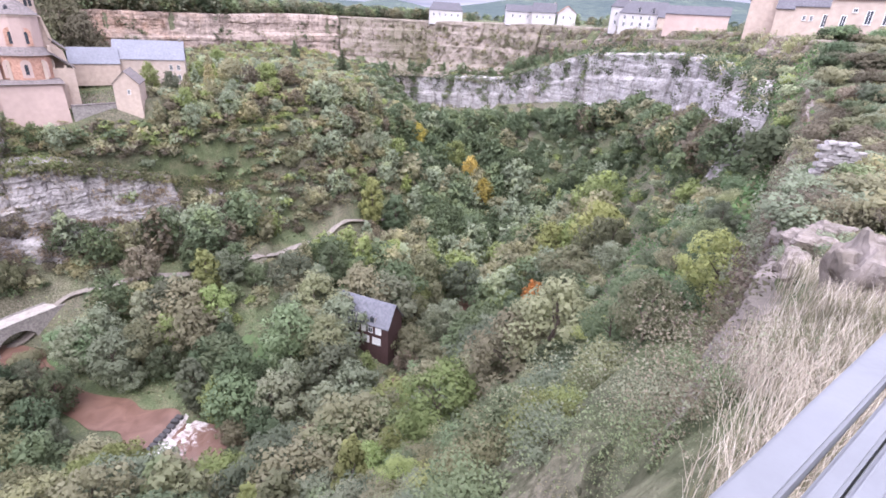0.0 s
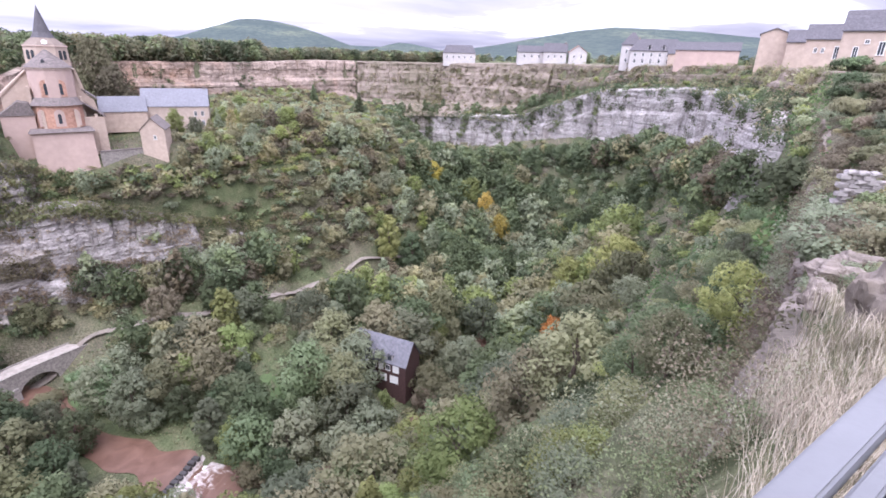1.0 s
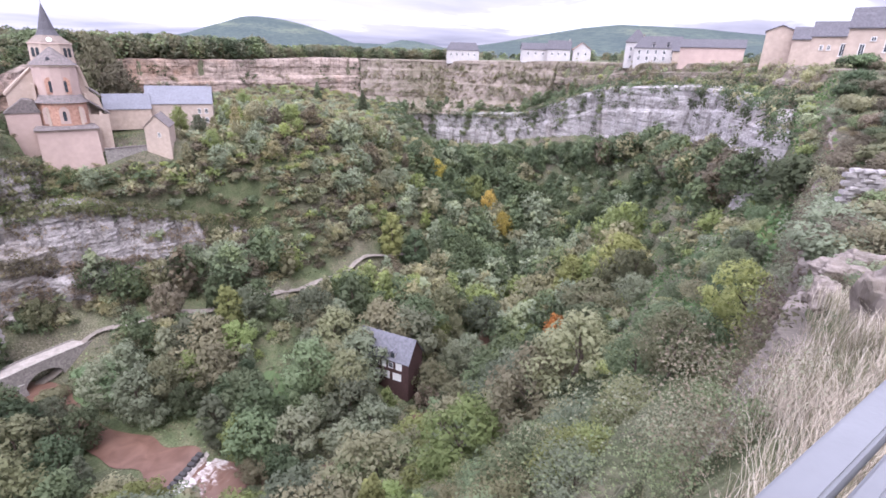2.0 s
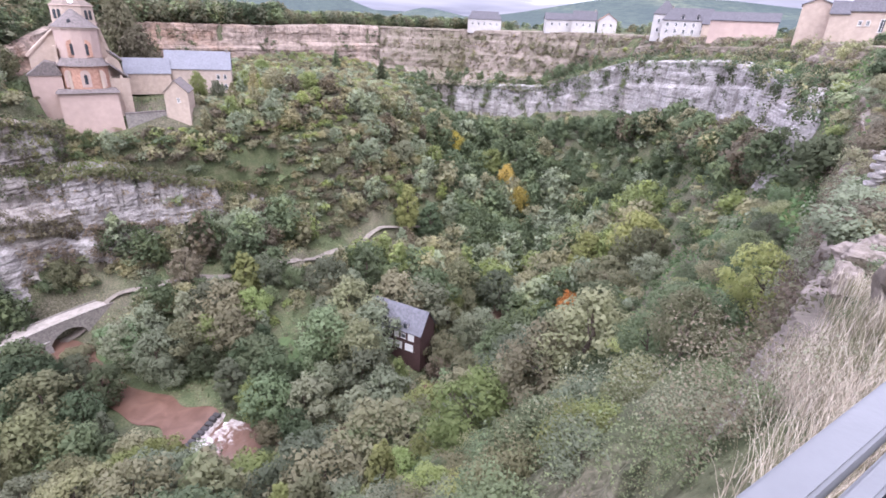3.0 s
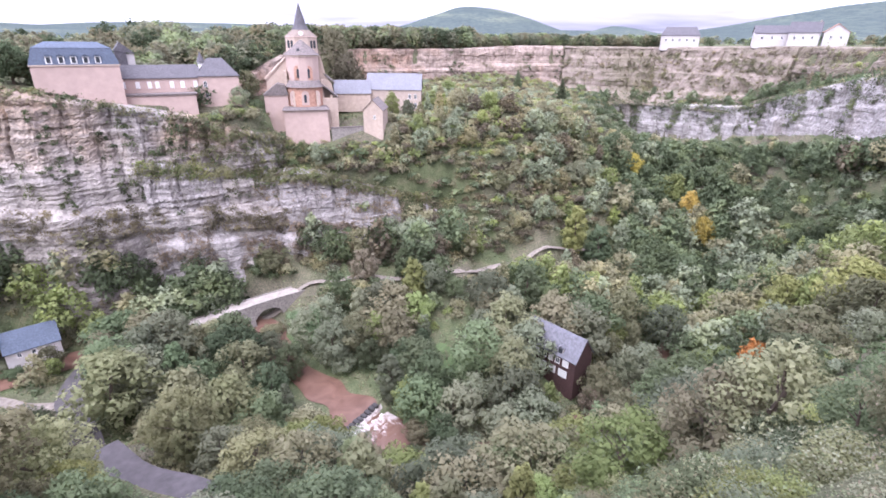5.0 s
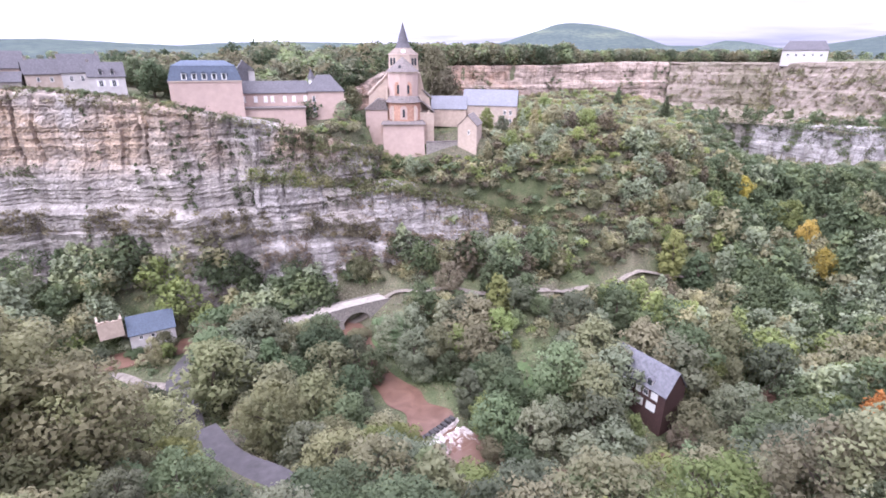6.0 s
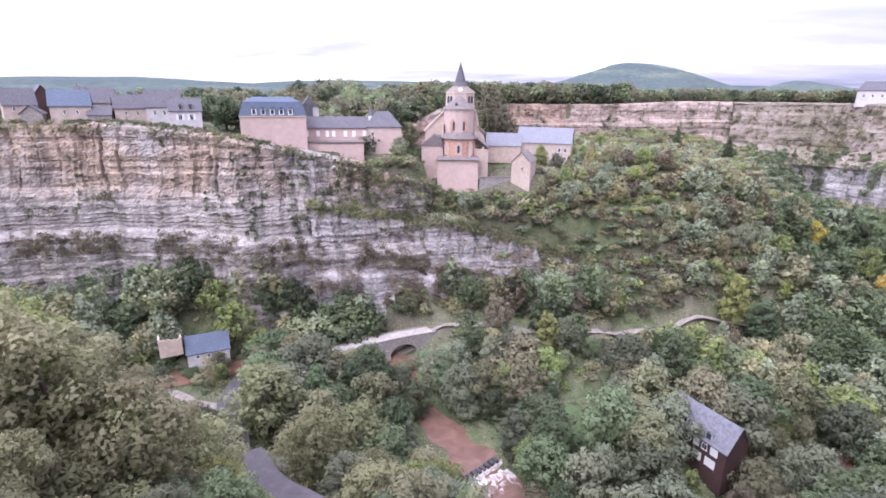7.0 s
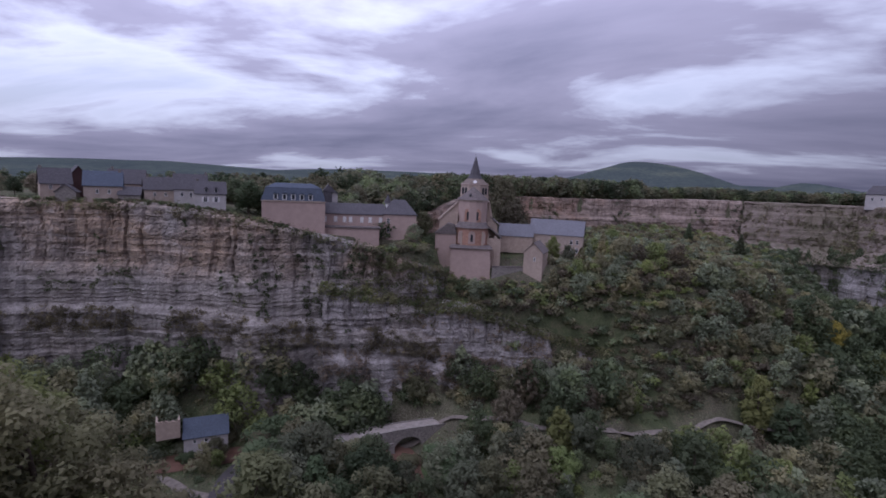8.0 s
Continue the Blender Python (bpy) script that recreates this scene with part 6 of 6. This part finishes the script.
# ---------------------------------------------------------------- bridge, weir, walls, lawn
def bridge():
    ax, ay, bx, by = -95.0, 132.0, -66.0, 162.0
    length, yaw = math.hypot(bx - ax, by - ay), math.degrees(math.atan2(by - ay, bx - ax))
    e = thing("stone_bridge", "old grey stone bridge with two arches over the river", "bridge", ax, ay, -86.6, yaw)
    n = 48
    def deck(t):
        return 0.4 + 1.4 * t + 0.9 * math.sin(math.pi * t)
    def under(t):
        z = -7.0
        for c, w in ((0.30, 0.17), (0.62, 0.13)):
            if abs(t - c) < w:
                z = max(z, -6.5 + 5.0 * math.sqrt(1 - ((t - c) / w) ** 2) + deck(t) * 0.5)
        return z
    bm = bmesh.new()
    rows = [[bm.verts.new((length * i / n, y, f(i / n))) for y, f in ((-2.9, deck), (2.9, deck), (2.9, under), (-2.9, under))] for i in range(n + 1)]
    for a, b in zip(rows, rows[1:]):
        for k in range(4):
            bm.faces.new([a[k], a[(k + 1) % 4], b[(k + 1) % 4], b[k]])
    bm.faces.new(rows[0]); bm.faces.new(rows[-1][::-1])
    bmesh.ops.recalc_face_normals(bm, faces=bm.faces)
    part("arch_span", bm, M_STONE_GREY, e)
    bm = bmesh.new()
    rows = [[bm.verts.new((length * i / n, y, deck(i / n) + z)) for y, z in ((-2.6, 0.05), (2.6, 0.05))] for i in range(n + 1)]
    for a, b in zip(rows, rows[1:]):
        bm.faces.new([a[0], b[0], b[1], a[1]])
    part("deck", bm, M_TRACK, e, "pale dusty deck")
    for y in (-2.9, 2.55):
        bm = bmesh.new()
        rows = [[bm.verts.new((length * i / n, yy, deck(i / n) + z)) for yy, z in ((y, -0.2), (y + 0.35, -0.2), (y + 0.35, 0.42), (y, 0.42))] for i in range(n + 1)]
        for a, b in zip(rows, rows[1:]):
            for k in range(4):
                bm.faces.new([a[k], b[k], b[(k + 1) % 4], a[(k + 1) % 4]])
        bmesh.ops.recalc_face_normals(bm, faces=bm.faces)
        part("parapet", bm, M_STONE_GREY, e)
    part("cutwater", box(length * 0.47 - 1.2, length * 0.47 + 1.2, -4.6, -2.8, -7, -1.5, 0.5), M_STONE_GREY, e)


bridge()


def boulder_mesh(seed, mat, squash=0.75, amp=0.28):
    bm = bmesh.new()
    bmesh.ops.create_icosphere(bm, subdivisions=4 if mat is M_ROCK_NEAR else 2, radius=1.0)
    off = Vector((seed * 3.7, seed * 1.3, seed * 9.1))
    for v in bm.verts:
        d = v.co.normalized()
        k = 1 + amp * noise.noise(d * 1.6 + off) * 2 + amp * 0.5 * noise.noise(d * 4.5 + off) + amp * 0.25 * noise.noise(d * 11 + off)
        c = d * k
        c.z = round(c.z * 4 + 0.3 * noise.noise(d * 3 + off)) / 4 * 0.5 + c.z * 0.5
        v.co = Vector((c.x, c.y, c.z * squash))
    me = bpy.data.meshes.new("boulder")
    bm.to_mesh(me)
    bm.free()
    me.materials.append(mat)
    return me


def weir():
    e = thing("weir", "dark stone weir with white water falling over it", "weir", -31.2, 105.1, -92.5, 62)
    rnd = random.Random(4)
    for i in range(8):
        x = -5.4 + 1.5 * i
        part("stone", bar(x - 0.62, x + 0.62, -0.9, 0.9, -2.2, 0.35 + rnd.uniform(-0.3, 0.25), 0.14), M_STONE_DARK, e)
    for i in range(14):
        o = new("foam", FOAM[i % 4])
        o.parent = e
        o.matrix_local = Matrix.Translation((rnd.uniform(-5, 5.5), -1.1 - 1.6 * rnd.random(), -1.5 + rnd.uniform(-0.3, 0.15))) @ Matrix.Rotation(rnd.uniform(0, 6), 4, "Z") @ Matrix.Diagonal((rnd.uniform(0.3, 0.7), rnd.uniform(0.2, 0.45), 0.5, 1))
    # the broken water below the sill, running out downstream
    xs, ys = np.meshgrid(np.linspace(-6.4, 6.8, 46), np.linspace(-0.6, -15, 52), indexing="ij")
    drop = np.interp(-ys, (0.6, 1.6, 4, 15), (-0.1, -1.35, -1.72, -1.95))
    zs = drop + 0.16 * waves(xs, ys, 15, 2.6) * np.clip((15 + ys) / 8, 0.2, 1)
    o = new("white_water", mesh_of("white_water", np.column_stack([xs.ravel(), ys.ravel(), zs.ravel()]), grid_faces(46, 52), M_WHITE_WATER, True))
    o.parent = e
    tagged(o, "churning pinkish white water")


def bar(x0, x1, y0, y1, z0, z1, soft=0.006):
    bm = box(x0, x1, y0, y1, z0, z1)
    bmesh.ops.bevel(bm, geom=bm.edges[:], offset=soft, segments=2, affect="EDGES")
    return bm


M_STONE_DARK = plain("wet_dark_stone", (0.06, 0.055, 0.055), 0.4, 0.3, 2.0)
M_LAWN = plain("mown_grass", (0.085, 0.118, 0.050), 0.95, 0.2, 1.2)


def build_white_water(nt, b):
    tc = nt.nodes.new("ShaderNodeTexCoord")
    sep = nt.nodes.new("ShaderNodeSeparateXYZ")
    nt.links.new(tc.outputs["Object"], sep.inputs[0])
    fade = nt.nodes.new("ShaderNodeMapRange")
    for k, v in (("From Min", -13.0), ("From Max", -1.0), ("To Min", -0.22), ("To Max", 0.20)):
        fade.inputs[k].default_value = v
    nt.links.new(sep.outputs[1], fade.inputs[0])
    add = nt.nodes.new("ShaderNodeMath")
    nt.links.new(fade.outputs[0], add.inputs[0])
    nt.links.new(noise_of(nt, coords(nt, (1.0, 0.45, 1.0)), 0.75, 6, 0.65), add.inputs[1])
    foam = ramp(nt, add.outputs[0], [(0.50, grey(0)), (0.74, grey(1))])
    nt.links.new(blend(nt, foam, (0.150, 0.088, 0.068), (0.60, 0.545, 0.535)), b.inputs["Base Color"])


M_WHITE_WATER = material("broken_water", build_white_water, 0.35, 0.3)
FOAM = [boulder_mesh(20 + i, M_FOAM, 0.4) for i in range(4)]
weir()


def patch(name, cx, cy, rx, ry, mat, label, category, lift, level=None, seed=1):
    r = np.random.RandomState(seed)
    n, m = 36, 7
    vs = []
    for i in range(n):
        a = 6.28319 * i / n
        k = 1 + 0.12 * math.sin(3 * a + seed) + 0.08 * math.sin(5 * a)
        for j in range(m):
            q = j / (m - 1)
            vs.append((cx + rx * k * q * math.cos(a), cy + ry * k * q * math.sin(a)))
    vs = np.array(vs)
    z = ground_z(vs[:, 0], vs[:, 1]) + lift if level is None else np.full(len(vs), level)
    fs = [(i * m + j, i * m + j + 1, ((i + 1) % n) * m + j + 1, ((i + 1) % n) * m + j) for i in range(n) for j in range(m - 1)]
    return tagged(new(name, mesh_of(name, np.column_stack([vs, z]), np.array(fs), mat, True)), label, category, kind="structure")


patch("ground_lawn", -12, 126, 8.5, 7, M_LAWN, "bright green lawn beside the mill", "lawn", 0.12)
patch("ground_bank", -64, 139, 7, 5, M_LAWN, "grassy river bank under the bridge", "lawn", 0.12, None, 4)


def ruin():
    e = thing("ruined_wall", "crumbling roofless stone hut by the path", "ruin", -139.5, 106.5, -79.5, 52)
    rnd = random.Random(8)
    part("wall", box(-3.4, 3.4, -2.6, -2.0, -4, 1.6), M_STONE, e)
    part("wall", box(-3.4, -2.8, -2.0, 2.4, -4, 2.2), M_STONE, e)
    part("wall", box(2.8, 3.4, -2.0, 2.4, -4, 1.4), M_STONE, e)
    for i in range(9):
        o = part("stone", bar(-0.4, 0.4, -0.3, 0.3, -0.2, 0.25, 0.08), M_STONE, e)
        o.matrix_local = Matrix.Translation((rnd.uniform(-3.0, 3.0), -2.3, 1.7 + rnd.uniform(-0.1, 0.25))) @ Matrix.Rotation(rnd.uniform(0, 3), 4, "Z")


ruin()


def churchyard_wall():
    e = thing("churchyard_wall", "grey stone retaining wall between church and gabled hut", "wall", -57.6, 198.0, -38.5, 30)
    part("wall", box(-6.6, 6.2, -0.5, 0.5, -2, 6.0), M_STONE_GREY, e)
    part("coping", box(-6.7, 6.3, -0.65, 0.65, 6.0, 6.3), M_LAUZE, e)


churchyard_wall()


# ---------------------------------------------------------------- beside the viewpoint
def rail():
    e = thing("viewpoint_rail", "pale grey painted guard rail at the viewpoint edge", "railing", 0, 0, -0.62, 19.4)
    part("top_bar", bar(-2.5, 5, 0.150, 0.212, -0.05, 0.0), M_RAIL, e)
    part("inner_bar", bar(-2.5, 5, 0.100, 0.136, -0.075, -0.022), M_RAIL, e)
    part("inner_bar", bar(-2.5, 5, 0.055, 0.095, -0.078, -0.026), M_RAIL, e)
    for x in (-2, 0, 2, 4):
        part("post", bar(x - 0.03, x + 0.03, 0.14, 0.2, -1.25, -0.05), M_RAIL, e)


rail()


def place_near():
    """Rock, grass and brambles on the bank below the rail."""
    rnd = random.Random(61)
    for i, (x, y, sx, sz) in enumerate(((10.4, 7.5, 0.42, 0.75), (10.9, 7.6, 0.35, 0.5), (17.4, 11.1, 0.75, 0.5), (28.8, 21.9, 1.0, 0.9), (30.2, 22.4, 0.8, 0.6), (6.5, 3.75, 0.40, 0.75), (7.1, 3.9, 0.5, 0.8), (15, 10.2, 0.6, 0.6), (27, 18, 0.8, 0.7), (34, 24.6, 0.9, 0.8), (46, 33, 1.1, 0.9))):
        o = new("boulder", boulder_mesh(i, M_ROCK_NEAR))
        o.matrix_world = Matrix.Translation((x, y, float(ground_z(x, y)) + (0.35 if x < 10 else 0.1) * sz)) @ Matrix.Rotation(rnd.uniform(0, 6), 4, "Z") @ Matrix.Diagonal((sx, sx * 0.8, sz, 1))
        tagged(o, "weathered pinkish limestone boulder on the bank", "boulder", "boulders of the bank")
    r = np.random.RandomState(62)
    # dry grass: long bent blades in tufts
    for name, leaf, n, lo, hi, a0, words in (("dry_grass", "straw", 560, 0.14, 0.40, 50, "pale dry grass tufts on the bank below the rail"), ("green_grass", "olive", 420, 0.15, 0.34, 44, "olive-green grass on the bank below the rail")):
        vs, fs, k = [], [], 0
        for i in range(n):
            a, dist = radians(r.uniform(a0, 74)), 2.0 + 11 * r.uniform() ** 1.3
            x, y = dist * math.sin(a), dist * math.cos(a)
            if -0.33 * x + 0.94 * y < 0.32 or math.degrees(a) < (57 if dist < 4 else 54 if dist < 7 else 51):
                continue
            z = float(ground_z(x, y))
            for b in range(46 if dist < 7 else 28):
                h = r.uniform(lo, hi)
                t = r.uniform(0, 6.28)
                lean = r.uniform(0.15, 0.75) * h
                wx, wy = -math.sin(t) * 0.0019 * (1 + dist * 0.14), math.cos(t) * 0.0019 * (1 + dist * 0.14)
                ox, oy = x + r.normal() * 0.10, y + r.normal() * 0.10
                ca, sa = math.cos(t) + 0.35, math.sin(t) + 0.15
                pts = [(0, 0), (0.35, 0.55), (0.75, 0.88), (1.0, 0.97)]
                for q, up_ in pts:
                    w = 1 - 0.85 * q
                    for s_ in (-1, 1):
                        vs.append((ox + ca * lean * q * q + wx * s_ * w, oy + sa * lean * q * q + wy * s_ * w, z + h * up_ - 0.03))
                for j in range(3):
                    fs.append((k + 2 * j, k + 2 * j + 1, k + 2 * j + 3, k + 2 * j + 2))
                k += 8
        tagged(new(name, mesh_of(name, np.array(vs), np.array(fs), LEAF[leaf])), words, "grass", kind="stuff")
    # brambles and small shrubs, leaf by leaf
    for leaf, n, seed in (("green", 16, 71), ("olive", 14, 72), ("grey", 12, 73), ("brown", 12, 74)):
        rr = np.random.RandomState(seed)
        pieces = []
        for i in range(n):
            a, dist = radians(rr.uniform(43, 55)), 3.2 + 6 * rr.uniform() ** 1.1
            x, y = dist * math.sin(a), dist * math.cos(a)
            if -0.33 * x + 0.94 * y < 0.6 or float(ground_z(x, y)) < -7 or (dist > 5 and 49 < math.degrees(a) < 64) or (leaf in ("grey", "brown") and a < 0.75):
                continue
            z, rad = float(ground_z(x, y)), rr.uniform(0.16, 0.46) * (1 + dist / 16)
            lobes = [(x + rr.normal() * rad, y + rr.normal() * rad, z + rad * rr.uniform(0.2, 1.1), rad * rr.uniform(0.5, 0.9), 0.8) for _ in range(5)]
            pieces.append(leaf_cloud(rr, lobes, 900, 0.016 + dist * 0.0022, (x, y, z - rad)))
        v, f = join([q[:2] for q in pieces])
        tagged(new("brambles", mesh_of("brambles", v, f, LEAF[leaf], True, np.concatenate([q[2] for q in pieces]))), WORD[leaf] + " brambles and low shrubs on the bank", "brambles", kind="stuff")


place_near()


def shoulder_wall():
    """A stub of pale dry-stone wall on the shoulder beyond the rail."""
    e = thing("stone_wall", "broken stub of pale dry-stone wall on the rocky shoulder", "wall", 31.6, 21.3, float(ground_z(31.6, 21.3)), -30)
    rnd = random.Random(19)
    shapes = []
    for k in range(4):
        me = bpy.data.meshes.new("stone")
        bm = bar(-0.29, 0.29, -0.26, 0.26, -0.13, 0.13, 0.05)
        for v in bm.verts:
            v.co += Vector((rnd.uniform(-0.04, 0.04), rnd.uniform(-0.04, 0.04), rnd.uniform(-0.03, 0.03)))
        bm.to_mesh(me)
        bm.free()
        me.materials.append(M_ROCK_RIGHT)
        shapes.append(me)
    for row in range(10):
        for i in range(5 - row // 4):
            o = new("stone", shapes[rnd.randrange(4)])
            o.parent = e
            o.matrix_local = Matrix.Translation((-1.2 + 0.56 * i + 0.28 * (row % 2) + rnd.uniform(-0.04, 0.04), rnd.uniform(-0.12, 0.12), 0.05 + 0.25 * row)) @ Matrix.Rotation(rnd.uniform(-0.15, 0.15), 4, "Z")


shoulder_wall()


# ---------------------------------------------------------------- trees that stand out
def notable_trees():
    rnd = random.Random(91)
    for x, y, h, form, leaf, wide in NOTABLE:
        plant(x, y, h, form, leaf, rnd, wide)


notable_trees()
